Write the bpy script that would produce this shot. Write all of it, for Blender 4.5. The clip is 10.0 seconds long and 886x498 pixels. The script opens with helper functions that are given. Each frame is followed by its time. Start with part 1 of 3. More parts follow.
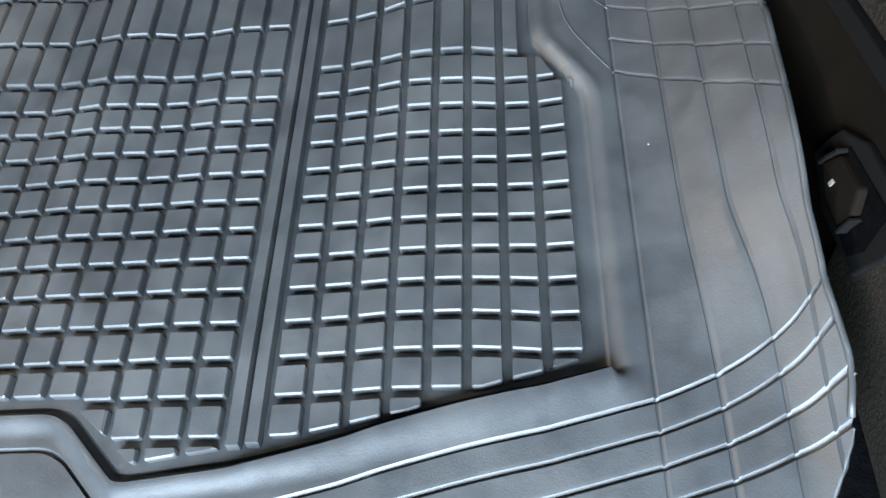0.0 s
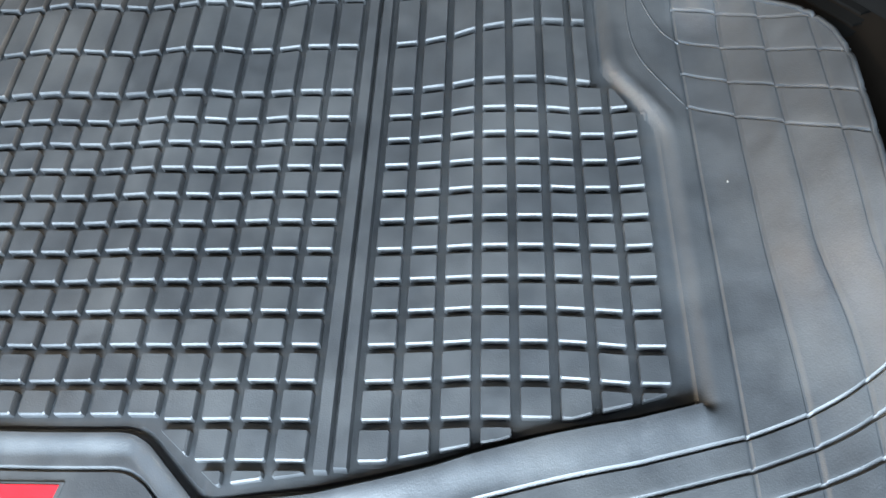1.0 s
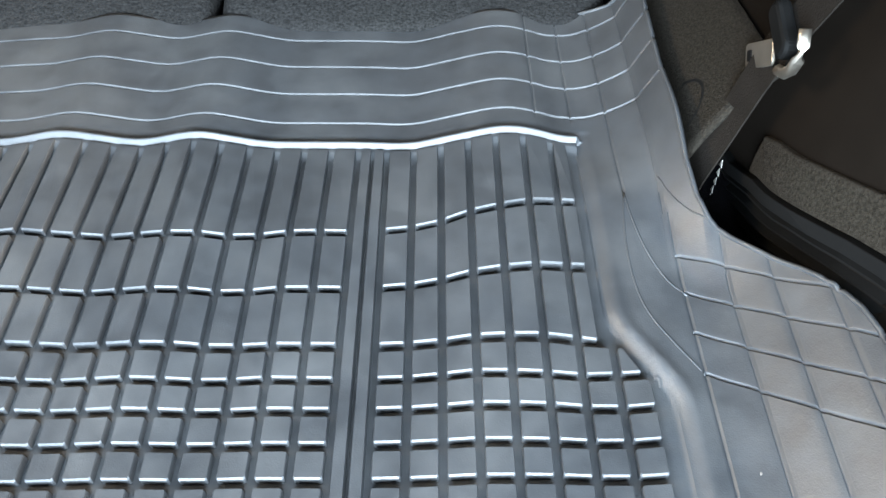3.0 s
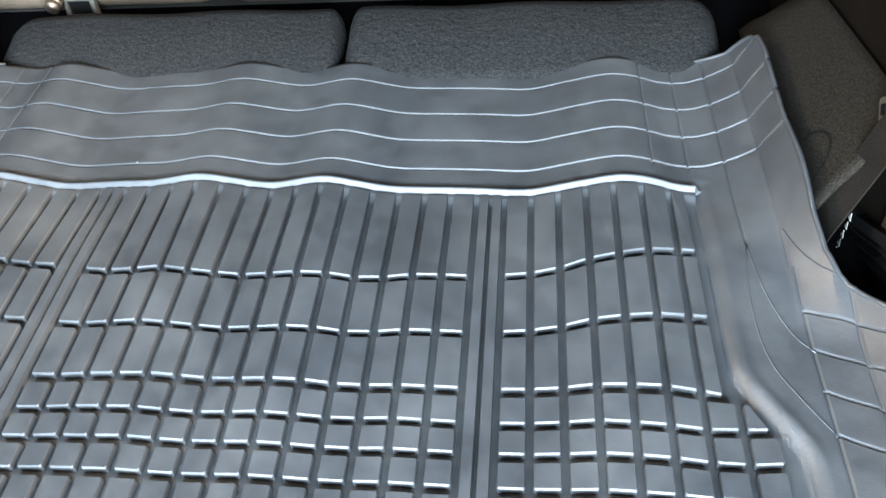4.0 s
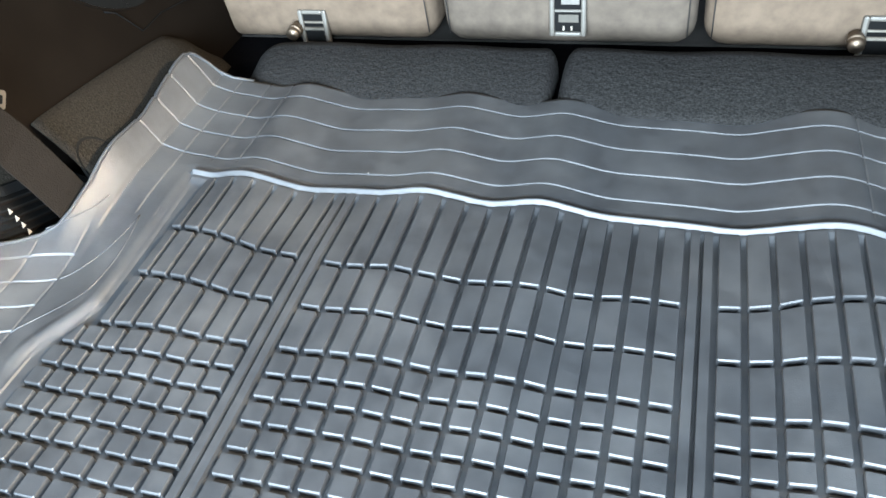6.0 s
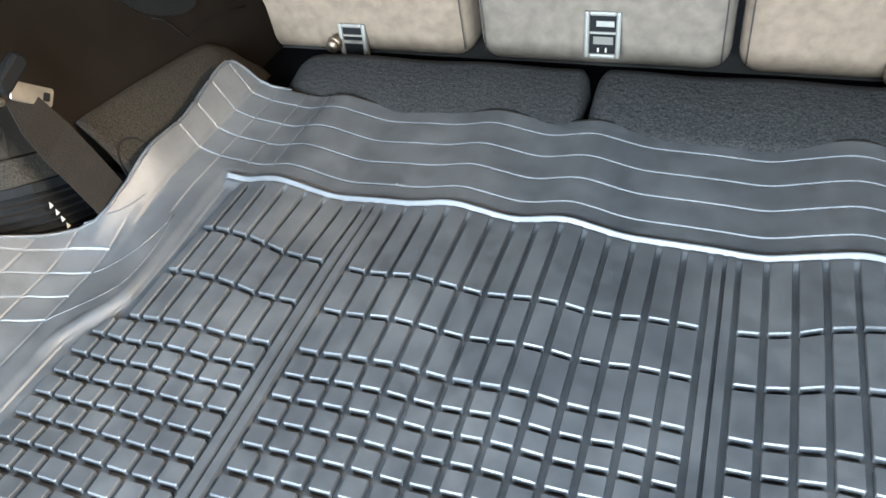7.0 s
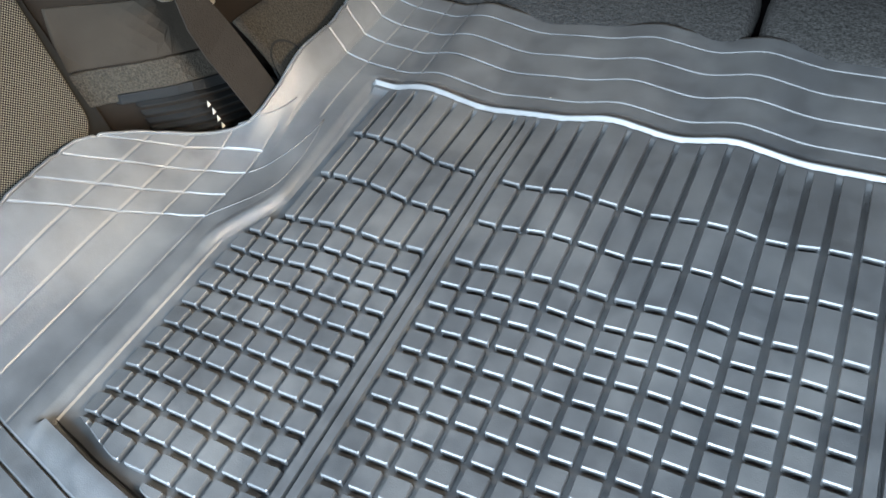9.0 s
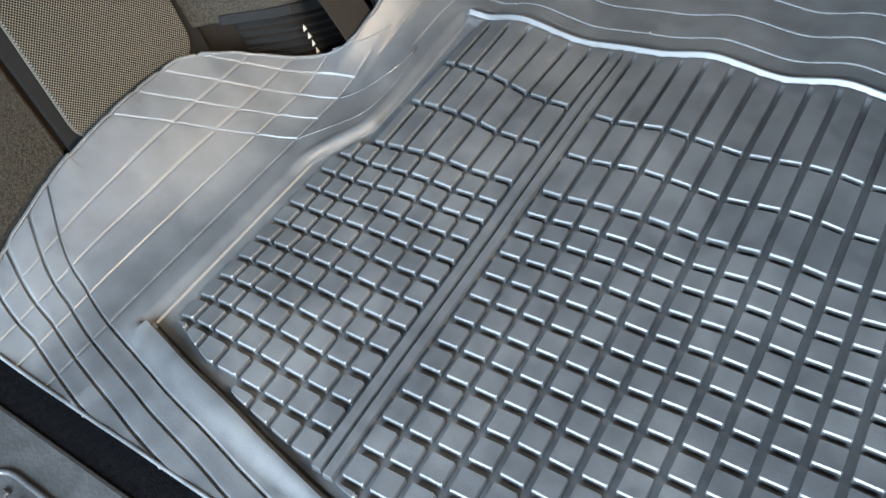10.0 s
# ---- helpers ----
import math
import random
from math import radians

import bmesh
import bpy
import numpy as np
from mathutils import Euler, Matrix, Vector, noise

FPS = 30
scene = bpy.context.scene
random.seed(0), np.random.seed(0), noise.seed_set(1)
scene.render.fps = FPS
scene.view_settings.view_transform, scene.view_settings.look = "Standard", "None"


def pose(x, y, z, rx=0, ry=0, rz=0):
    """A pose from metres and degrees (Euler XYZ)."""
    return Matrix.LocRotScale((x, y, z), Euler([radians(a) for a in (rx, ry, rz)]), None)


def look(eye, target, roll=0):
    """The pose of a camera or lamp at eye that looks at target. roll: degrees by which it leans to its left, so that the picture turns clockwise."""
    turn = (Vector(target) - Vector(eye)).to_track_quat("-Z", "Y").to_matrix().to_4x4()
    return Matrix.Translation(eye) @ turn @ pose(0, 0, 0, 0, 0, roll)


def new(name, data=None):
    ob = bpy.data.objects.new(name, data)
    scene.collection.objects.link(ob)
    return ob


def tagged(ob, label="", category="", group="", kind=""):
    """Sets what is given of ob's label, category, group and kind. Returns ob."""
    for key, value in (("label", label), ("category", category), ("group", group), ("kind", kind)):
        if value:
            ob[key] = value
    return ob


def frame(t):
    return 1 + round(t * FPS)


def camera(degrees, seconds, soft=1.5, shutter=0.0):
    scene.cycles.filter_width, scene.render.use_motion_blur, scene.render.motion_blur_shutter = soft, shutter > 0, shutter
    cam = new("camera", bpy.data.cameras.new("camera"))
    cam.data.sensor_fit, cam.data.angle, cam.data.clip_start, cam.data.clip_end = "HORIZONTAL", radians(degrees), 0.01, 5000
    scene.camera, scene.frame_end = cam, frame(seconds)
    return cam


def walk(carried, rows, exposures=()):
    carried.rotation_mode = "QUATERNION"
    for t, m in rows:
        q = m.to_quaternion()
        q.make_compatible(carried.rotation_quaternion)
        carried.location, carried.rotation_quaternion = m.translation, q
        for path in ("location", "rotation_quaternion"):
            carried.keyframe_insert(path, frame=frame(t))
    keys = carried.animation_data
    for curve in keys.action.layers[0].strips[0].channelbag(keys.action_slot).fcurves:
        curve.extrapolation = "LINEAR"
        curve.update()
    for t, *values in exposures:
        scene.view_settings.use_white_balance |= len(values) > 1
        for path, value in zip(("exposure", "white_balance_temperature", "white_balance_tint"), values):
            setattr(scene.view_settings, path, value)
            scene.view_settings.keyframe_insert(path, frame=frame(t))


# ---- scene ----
cam = camera(60.1, 10.0)
PATH = [
    (0, (0.4169, -0.5017, 0.4950), (0.1753, 0.5260, -1.2031), -14.25),
    (0.5, (0.3710, -0.5020, 0.5162), (0.1275, 0.5309, -1.1789), -13.47),
    (1, (0.3343, -0.4931, 0.5125), (0.1616, 0.5583, -1.1805), -8.82),
    (1.5, (0.3345, -0.4776, 0.5335), (0.2832, 0.6535, -1.1155), -4.42),
    (2, (0.3268, -0.4427, 0.5424), (0.3372, 0.7814, -1.0383), -2.70),
    (2.5, (0.3101, -0.3751, 0.5340), (0.3152, 0.8816, -1.0221), -2.07),
    (2.7, (0.3001, -0.3460, 0.5307), (0.3022, 0.9221, -1.0160), -1.46),
    (4, (0.2525, -0.3465, 0.5561), (0.0263, 0.9879, -0.9158), -6.71),
    (4.5, (0.2223, -0.3851, 0.5662), (-0.1837, 0.9660, -0.8510), -9.39),
    (5, (0.1938, -0.4005, 0.5668), (-0.2666, 0.9419, -0.8429), -9.23),
    (5.5, (0.1669, -0.4105, 0.5764), (-0.3308, 0.9411, -0.8111), -9.43),
    (7, (0.1867, -0.4282, 0.5808), (-0.4518, 0.9437, -0.7270), -8.76),
    (7.5, (0.1720, -0.4362, 0.5800), (-0.4539, 0.9354, -0.7350), -7.36),
    (8, (0.1618, -0.4456, 0.5883), (-0.4929, 0.9058, -0.7320), -7.34),
    (8.5, (0.1368, -0.4401, 0.5790), (-0.6079, 0.8446, -0.7600), -9.84),
    (9, (0.1163, -0.4527, 0.5661), (-0.7013, 0.7041, -0.8469), -12.37),
    (9.5, (0.1067, -0.4671, 0.5606), (-0.7731, 0.5750, -0.9025), -13.14),
    (10, (0.1111, -0.4742, 0.5570), (-0.8353, 0.4959, -0.9143), -15.78),
]
walk(cam, [(t, look(eye, target, roll)) for t, eye, target, roll in PATH], exposures=[(0, 0.32), (1.0, 0.43), (1.5, 0.62), (2.5, 0.89), (4.0, 0.97), (5.0, 0.87), (9.0, 0.71), (10, 0.54)])

# ---- light ----
world = bpy.data.worlds.new("sky")
scene.world = world
world.use_nodes = True
wn = world.node_tree
sky = wn.nodes.new("ShaderNodeTexSky")
sky.sky_type = "NISHITA"
sky.sun_disc = False
sky.sun_elevation = radians(48)
sky.sun_rotation = radians(20)
wn.links.new(sky.outputs[0], wn.nodes["Background"].inputs[0])
wn.nodes["Background"].inputs[1].default_value = 0.11

# the sun stands beyond the car's nose, so that the roof shades the boot
sun = new("sun", bpy.data.lights.new("sun", "SUN"))
sun.data.energy, sun.data.angle, sun.data.color = 3.0, radians(0.6), (1.0, 0.94, 0.85)
sun.matrix_world = look((0.3, 4.0, 4.5), (0, 0, 0))

# daylight that falls in through the open tailgate
daylight = new("tailgate_daylight", bpy.data.lights.new("tailgate_daylight", "AREA"))
daylight.data.shape, daylight.data.size, daylight.data.size_y = "RECTANGLE", 2.2, 1.7
daylight.data.energy, daylight.data.color = 640, (0.685, 0.848, 0.995)
daylight.matrix_world = look((0.16, -2.24, 1.0), (0, 0.25, 0.10))


# warm fill lamps added in the unseen side openings, aimed at the mat's flanks
for side, power in ((1, 4.2), (-1, 1.1)):
    flank_fill = new("flank_fill_lamp", bpy.data.lights.new("flank_fill_lamp", "AREA"))
    flank_fill.data.shape, flank_fill.data.size, flank_fill.data.size_y = "RECTANGLE", 0.85, 0.13
    flank_fill.data.energy, flank_fill.data.color = power, (1.0, 0.81, 0.58)
    flank_fill.data.spread = radians(42)
    flank_fill.matrix_world = look((side * 0.715, 0.09, 0.63), (side * -0.56, -0.04, 0.05))


# ---- materials ----
def material(name, base, rough=0.5, metal=0.0, grain=0.0, grain_scale=800, vary=0.0, vary_scale=12, spec=0.5, second=None, coarse=0.0, coarse_scale=60, stretch=None):
    m = bpy.data.materials.new(name)
    m.use_nodes = True
    nt = m.node_tree
    b = nt.nodes["Principled BSDF"]
    b.inputs["Base Color"].default_value = (*base, 1)
    b.inputs["Roughness"].default_value = rough
    b.inputs["Metallic"].default_value = metal
    b.inputs["Specular IOR Level"].default_value = spec
    co = nt.nodes.new("ShaderNodeTexCoord")
    place = co.outputs["Object"]
    if stretch:
        sm = nt.nodes.new("ShaderNodeMapping")
        sm.inputs["Scale"].default_value = stretch
        nt.links.new(place, sm.inputs["Vector"])
        place = sm.outputs[0]
    if vary:
        n = nt.nodes.new("ShaderNodeTexNoise")
        n.inputs["Scale"].default_value, n.inputs["Detail"].default_value = vary_scale, 6
        nt.links.new(place, n.inputs["Vector"])
        r = nt.nodes.new("ShaderNodeValToRGB")
        r.color_ramp.elements[0].position, r.color_ramp.elements[1].position = 0.3, 0.7
        hi = second or tuple(min(1, c * (1 + vary)) for c in base)
        lo = base if second else tuple(c * (1 - vary) for c in base)
        r.color_ramp.elements[0].color, r.color_ramp.elements[1].color = (*lo, 1), (*hi, 1)
        nt.links.new(n.outputs[0], r.inputs[0])
        nt.links.new(r.outputs[0], b.inputs["Base Color"])
        q = nt.nodes.new("ShaderNodeMapRange")
        q.inputs["To Min"].default_value, q.inputs["To Max"].default_value = rough - 0.08, rough + 0.08
        nt.links.new(n.outputs[0], q.inputs[0])
        nt.links.new(q.outputs[0], b.inputs["Roughness"])
    last = None
    for amount, scale in ((grain, grain_scale), (coarse, coarse_scale)):
        if amount:
            n = nt.nodes.new("ShaderNodeTexNoise")
            n.inputs["Scale"].default_value, n.inputs["Detail"].default_value = scale, 3
            nt.links.new(place, n.inputs["Vector"])
            bp = nt.nodes.new("ShaderNodeBump")
            bp.inputs["Strength"].default_value, bp.inputs["Distance"].default_value = amount, 0.4 / scale
            nt.links.new(n.outputs[0], bp.inputs["Height"])
            if last:
                nt.links.new(last.outputs[0], bp.inputs["Normal"])
            last = bp
    if last:
        nt.links.new(last.outputs[0], b.inputs["Normal"])
    return m


RUBBER = material("mat_rubber", (0.030, 0.032, 0.035), 0.46, grain=0.34, grain_scale=760, vary=0.18, vary_scale=42, coarse=0.06, coarse_scale=20)
# a thin film of dust in broad uneven patches over the rubber
rn = RUBBER.node_tree
r_bsdf = rn.nodes["Principled BSDF"]
r_base = r_bsdf.inputs["Base Color"].links[0].from_socket
r_rough = r_bsdf.inputs["Roughness"].links[0].from_socket
r_co = rn.nodes.new("ShaderNodeTexCoord")
r_noise = rn.nodes.new("ShaderNodeTexNoise")
r_noise.inputs["Scale"].default_value, r_noise.inputs["Detail"].default_value, r_noise.inputs["Roughness"].default_value = 9, 7, 0.62
rn.links.new(r_co.outputs["Object"], r_noise.inputs["Vector"])
r_ramp = rn.nodes.new("ShaderNodeMapRange")
r_ramp.inputs["From Min"].default_value, r_ramp.inputs["From Max"].default_value, r_ramp.inputs["To Max"].default_value = 0.44, 0.74, 0.80
rn.links.new(r_noise.outputs[0], r_ramp.inputs[0])
r_mix = rn.nodes.new("ShaderNodeMix")
r_mix.data_type = "RGBA"
rn.links.new(r_ramp.outputs[0], r_mix.inputs[0])
rn.links.new(r_base, r_mix.inputs[6])
r_mix.inputs[7].default_value = (0.062, 0.063, 0.064, 1)
rn.links.new(r_mix.outputs[2], r_bsdf.inputs["Base Color"])
r_add = rn.nodes.new("ShaderNodeMath")
r_add.operation = "MULTIPLY_ADD"
r_add.inputs[1].default_value = 0.14
rn.links.new(r_ramp.outputs[0], r_add.inputs[0])
rn.links.new(r_rough, r_add.inputs[2])
rn.links.new(r_add.outputs[0], r_bsdf.inputs["Roughness"])
CARPET = material("carpet", (0.0035, 0.0035, 0.0036), 0.95, grain=1.0, grain_scale=700, vary=0.4, vary_scale=420, spec=0.08, second=(0.0205, 0.0198, 0.0192), coarse=0.8, coarse_scale=170, stretch=(0.75, 1, 1))
FLOOR_CARPET = material("floor_carpet", (0.0022, 0.0022, 0.0025), 0.95, grain=0.8, grain_scale=500, vary=0.3, vary_scale=150, spec=0.0)
TRIM_CARPET = material("trim_carpet", (0.0050, 0.0040, 0.0030), 0.95, grain=1.0, grain_scale=800, vary=0.4, vary_scale=420, spec=0.06, second=(0.0205, 0.0175, 0.0138), coarse=0.7, coarse_scale=300)
FELT = material("trim_felt", (0.0085, 0.0068, 0.0052), 0.95, grain=0.8, grain_scale=900, vary=0.3, vary_scale=22, spec=0.05, second=(0.0120, 0.0098, 0.0076), coarse=0.12, coarse_scale=60)
PLASTIC = material("trim_plastic", (0.0050, 0.0038, 0.0029), 0.85, spec=0.02, grain=0.35, grain_scale=700, vary=0.15, vary_scale=20)
BLACK = material("black_plastic", (0.004, 0.004, 0.004), 0.70, spec=0.06, grain=0.2, grain_scale=500, vary=0.1, vary_scale=30)
SEAT = material("seat_cloth", (0.076, 0.055, 0.039), 0.9, grain=0.6, grain_scale=600, vary=0.25, vary_scale=48, spec=0.15, second=(0.108, 0.079, 0.056), coarse=0.2, coarse_scale=50)
SEAT_MID = material("grey_seat_cloth", (0.058, 0.046, 0.036), 0.9, grain=0.6, grain_scale=600, vary=0.25, vary_scale=48, spec=0.15, second=(0.084, 0.067, 0.052), coarse=0.2, coarse_scale=50)
SEAT_SIDE = material("seat_side_cloth", (0.02, 0.0185, 0.017), 0.9, grain=0.5, grain_scale=900, vary=0.2, vary_scale=40, spec=0.15)
METAL = material("chrome", (0.36, 0.32, 0.27), 0.42, 1.0, grain=0.1, grain_scale=300, vary=0.1, vary_scale=60)
BEZEL = material("grey_bezel", (0.088, 0.080, 0.068), 0.45, grain=0.15, grain_scale=600, vary=0.08, vary_scale=40)
STRIKER = material("worn_striker_metal", (0.20, 0.155, 0.115), 0.5, 1.0, grain=0.2, grain_scale=300, vary=0.2, vary_scale=60)
WHITE = material("white_label", (0.20, 0.185, 0.165), 0.6, vary=0.05, vary_scale=80)
RED = material("red_badge", (0.62, 0.012, 0.018), 0.6, spec=0.2, grain=0.2, grain_scale=700, vary=0.12, vary_scale=90)
WEBBING = material("belt_webbing", (0.0085, 0.0070, 0.0058), 0.85, spec=0.05, grain=0.9, grain_scale=500, vary=0.15, vary_scale=60)
SILL = material("sill_plastic", (0.022, 0.0225, 0.0235), 0.32, grain=0.35, grain_scale=250, vary=0.25, vary_scale=40)
HEADLINER = material("headliner", (0.16, 0.14, 0.115), 0.95, grain=0.4, grain_scale=600, vary=0.06, vary_scale=30)


# ---- helpers ----
def mesh_ob(name, verts, faces, mat, parent=None, label="", smooth=False):
    me = bpy.data.meshes.new(name)
    me.from_pydata(verts, [], faces)
    me.materials.append(mat)
    if smooth:
        me.polygons.foreach_set("use_smooth", [True] * len(me.polygons))
    me.update()
    ob = new(name, me)
    if parent:
        ob.parent = parent
    if label:
        ob["label"] = label
    return ob


def part(name, bm, mat, parent=None, label="", smooth=False):
    me = bpy.data.meshes.new(name)
    bm.to_mesh(me)
    bm.free()
    me.materials.append(mat)
    if smooth:
        me.polygons.foreach_set("use_smooth", [True] * len(me.polygons))
    ob = new(name, me)
    if parent:
        ob.parent = parent
    if label:
        ob["label"] = label
    return ob


def thing(name, label, category, group="", kind=""):
    return tagged(new(name), label, category, group, kind)


def box_bm(x0, x1, y0, y1, z0, z1, bevel=0.0, seg=2):
    bm = bmesh.new()
    bmesh.ops.create_cube(bm, size=1)
    for v in bm.verts:
        v.co = Vector((x0 + (v.co.x + 0.5) * (x1 - x0), y0 + (v.co.y + 0.5) * (y1 - y0), z0 + (v.co.z + 0.5) * (z1 - z0)))
    if bevel:
        bmesh.ops.bevel(bm, geom=bm.edges[:], offset=bevel, segments=seg, affect="EDGES", profile=0.5)
    return bm


def moved(bm, m):
    bmesh.ops.transform(bm, matrix=m, verts=bm.verts)
    return bm


def prism_bm(points, depth, bevel=0.0, seg=2):
    """A flat outline in x, y, raised along z by depth."""
    bm = bmesh.new()
    f = bm.faces.new([bm.verts.new((x, y, 0)) for x, y in points])
    f.normal_update()
    if f.normal.z > 0:
        f.normal_flip()
    r = bmesh.ops.extrude_face_region(bm, geom=[f])
    bmesh.ops.translate(bm, vec=(0, 0, depth), verts=[g for g in r["geom"] if isinstance(g, bmesh.types.BMVert)])
    bmesh.ops.recalc_face_normals(bm, faces=bm.faces)
    if bevel:
        bmesh.ops.bevel(bm, geom=bm.edges[:], offset=bevel, segments=seg, affect="EDGES", profile=0.5)
    return bm


def rounded(w, h, r, n=5):
    """The outline of a rounded rectangle round the origin."""
    out = []
    for cx, cy, a0 in ((w / 2 - r, h / 2 - r, 0), (-w / 2 + r, h / 2 - r, 90), (-w / 2 + r, -h / 2 + r, 180), (w / 2 - r, -h / 2 + r, 270)):
        for i in range(n + 1):
            a = radians(a0 + 90 * i / n)
            out.append((cx + r * math.cos(a), cy + r * math.sin(a)))
    return out


def tube(name, pts, radius, mat, parent=None, label="", sides=8):
    bm = bmesh.new()
    rings = []
    for i, p in enumerate(pts):
        a, b = Vector(pts[max(0, i - 1)]), Vector(pts[min(len(pts) - 1, i + 1)])
        q = (b - a).to_track_quat("Z", "Y")
        rings.append([bm.verts.new(Vector(p) + q @ Vector((radius * math.cos(2 * math.pi * k / sides), radius * math.sin(2 * math.pi * k / sides), 0))) for k in range(sides)])
    for r, s in zip(rings, rings[1:]):
        for k in range(sides):
            bm.faces.new((r[k], r[(k + 1) % sides], s[(k + 1) % sides], s[k]))
    bm.faces.new(rings[0][::-1])
    bm.faces.new(rings[-1])
    return part(name, bm, mat, parent, label, True)


def ss(a, b, x):
    t = np.clip((x - a) / (b - a), 0, 1)
    return t * t * (3 - 2 * t)


# ---- the mat's shape ----
P, Q = 0.028, 0.0287            # column and row pitch of the tread
MID, RIB = 7 * P, 0.029         # half width of the middle field, width of a rib
SIDE = MID + RIB                # where a side field starts
LINES = [0.249, 0.126, 0.0605] + [-Q * i for i in range(13)]
WX = np.array([-0.66, -0.50, -0.43, -0.355, -0.27, -0.20, -0.166, -0.11, -0.03, 0.03, 0.10, 0.20, 0.25, 0.29, 0.345, 0.375, 0.42, 0.445, 0.52, 0.66])
WY = np.array([0.000, 0.000, 0.002, 0.015, -0.003, 0.001, 0.001, 0.011, -0.003, 0.008, -0.007, -0.009, -0.012, -0.003, 0.008, 0.004, -0.011, -0.013, 0.000, 0.000])
FINE = np.linspace(-0.66, 0.66, 661)
KERNEL = np.hanning(33) / np.hanning(33).sum()
WAVE = np.convolve(np.pad(np.interp(FINE, WX, WY), 16, mode="edge"), KERNEL, mode="valid") * 1.40


def wave(x):
    return np.interp(x, FINE, WAVE)


# how the mat lies: profiles across it, every 28 mm, of the rise and of the bend of the cross lines
ACROSS = np.linspace(-0.42, 0.42, 31)
BEND = [[0.83, 0.80, 0.69, 0.56, 0.40, 0.24, 0.15, 0.09, 0.01, -0.06, -0.05, 0.02, -0.05, -0.11, -0.15, -0.15, -0.15, -0.12, -0.15, -0.11, -0.03, 0.02, 0.04, 0.12, 0.21, 0.35, 0.58, 0.76, 0.92, 1.00, 0.99],
        [-0.47, -0.74, -0.61, -0.28, -0.14, -0.13, -0.16, -0.08, 0.10, 0.13, 0.34, 0.46, 0.81, 0.61, 0.42, 0.28, 0.27, 0.32, 0.21, 0.19, 0.29, 0.36, 0.40, 0.47, 0.56, 0.72, 1.00, 0.88, 0.67, 0.15, -0.42],
        [-0.15, 0.86, 1.00, 0.80, 0.73, 0.89, 0.79, 0.84, 1.00, 0.84, 0.62, 0.52, 0.36, 0.73, 0.87, 0.85, 0.78, 0.87, 0.90, 0.72, 0.38, 0.40, 0.40, 0.19, 0.00, -0.37, -0.80, -0.54, -0.23, 0.04, -0.40]]
RISE = [[0.59, 0.94, 1.00, 0.91, 0.62, 0.35, 0.33, 0.39, 0.39, 0.46, 0.57, 0.59, 0.52, 0.45, 0.35, 0.53, 0.71, 0.58, 0.34, 0.27, 0.31, 0.15, -0.02, -0.19, -0.18, 0.0, 0.30, 0.40, 0.34, 0.07, -0.13],
        [0.98, 1.00, 0.29, -0.40, -0.67, -0.57, -0.63, -0.52, 0.01, 0.14, -0.23, -0.53, -0.57, -0.26, 0.05, 0.01, -0.18, 0.05, 0.68, 0.91, 0.77, 0.77, 0.77, 0.74, 0.74, 0.49, 0.07, -0.12, -0.10, 0.34, 0.45]]
# how strongly each profile counts along the mat
ALONG = [-0.37, -0.287, -0.2583, -0.2296, -0.2009, -0.1722, -0.1435, -0.0861, -0.0574, -0.0287, 0.0, 0.0605, 0.126]
BEND_ALONG = [[0.0010, 0.0016, 0.0015, 0.0004, -0.0001, -0.0006, -0.0008, -0.0019, -0.0017, -0.0017, 0.0038, 0.0217, 0.0354],
              [0.0021, 0.0035, 0.0034, 0.0024, 0.0012, 0.0008, 0.0004, 0.0006, 0.0016, 0.0001, 0.0049, 0.0001, -0.0008],
              [-0.0001, -0.0001, 0.0003, 0.0001, 0.0000, -0.0005, -0.0006, -0.0014, -0.0018, -0.0033, 0.0009, -0.0010, 0.0002]]
RISE_ALONG = [[0.0056, 0.0094, 0.0088, 0.0089, 0.0073, 0.0072, 0.0058, 0.0055, 0.0064, 0.0079, 0.0093, 0.0109, 0.0119],
              [0.0028, 0.0046, 0.0035, 0.0031, 0.0020, 0.0011, 0.0000, -0.0012, -0.0018, -0.0026, -0.0025, -0.0027, -0.0028]]


def profile(x, values):
    """A smooth curve through a profile, which dies away at the pan's wall."""
    u = np.clip((np.asarray(x) - ACROSS[0]) / 0.028, 0, 29.9999)
    i = u.astype(int)
    f = u - i
    p = np.array([values[0], *values, values[-1]])
    a, b, c, d = p[i], p[i + 1], p[i + 2], p[np.minimum(i + 3, 32)]
    curve = b + 0.5 * f * (c - a + f * (2 * a - 5 * b + 4 * c - d + f * (3 * (b - c) + d - a)))
    return curve * (1 - ss(0.425, 0.458, np.abs(x)))


def lay(x, y):
    """The pattern's point (x, y) on the buckled mat: its true y and the rise of the ground under it."""
    w, t = wave(x), ss(0.126, 0.249, y)
    bend = sum(np.interp(y, ALONG, k) * profile(x, p) for k, p in zip(BEND_ALONG, BEND))
    rise = sum(np.interp(y, ALONG, k) * profile(x, p) for k, p in zip(RISE_ALONG, RISE))
    return y + (1 - t) * bend + t * 0.195 * w, (1 - t) * rise + t * 0.70 * w


def pan_half(y, x):
    back = np.where(x > 0, 0.4215, 0.430)
    return back + (0.464 - back) * ss(0.035, -0.062, y)


FRONT_A = np.linspace(0.0, 0.7, 701)
FRONT_Y = np.interp(FRONT_A, [0.0, 0.058, 0.068, 0.080, 0.122, 0.132, 0.2, 0.28, 0.461, 0.7], [-0.325, -0.325, -0.3265, -0.333, -0.3735, -0.3745, -0.367, -0.350, -0.303, -0.243])
FRONT_Y = np.convolve(np.pad(FRONT_Y, 6, mode="reflect"), np.hanning(13) / np.hanning(13).sum(), mode="valid")


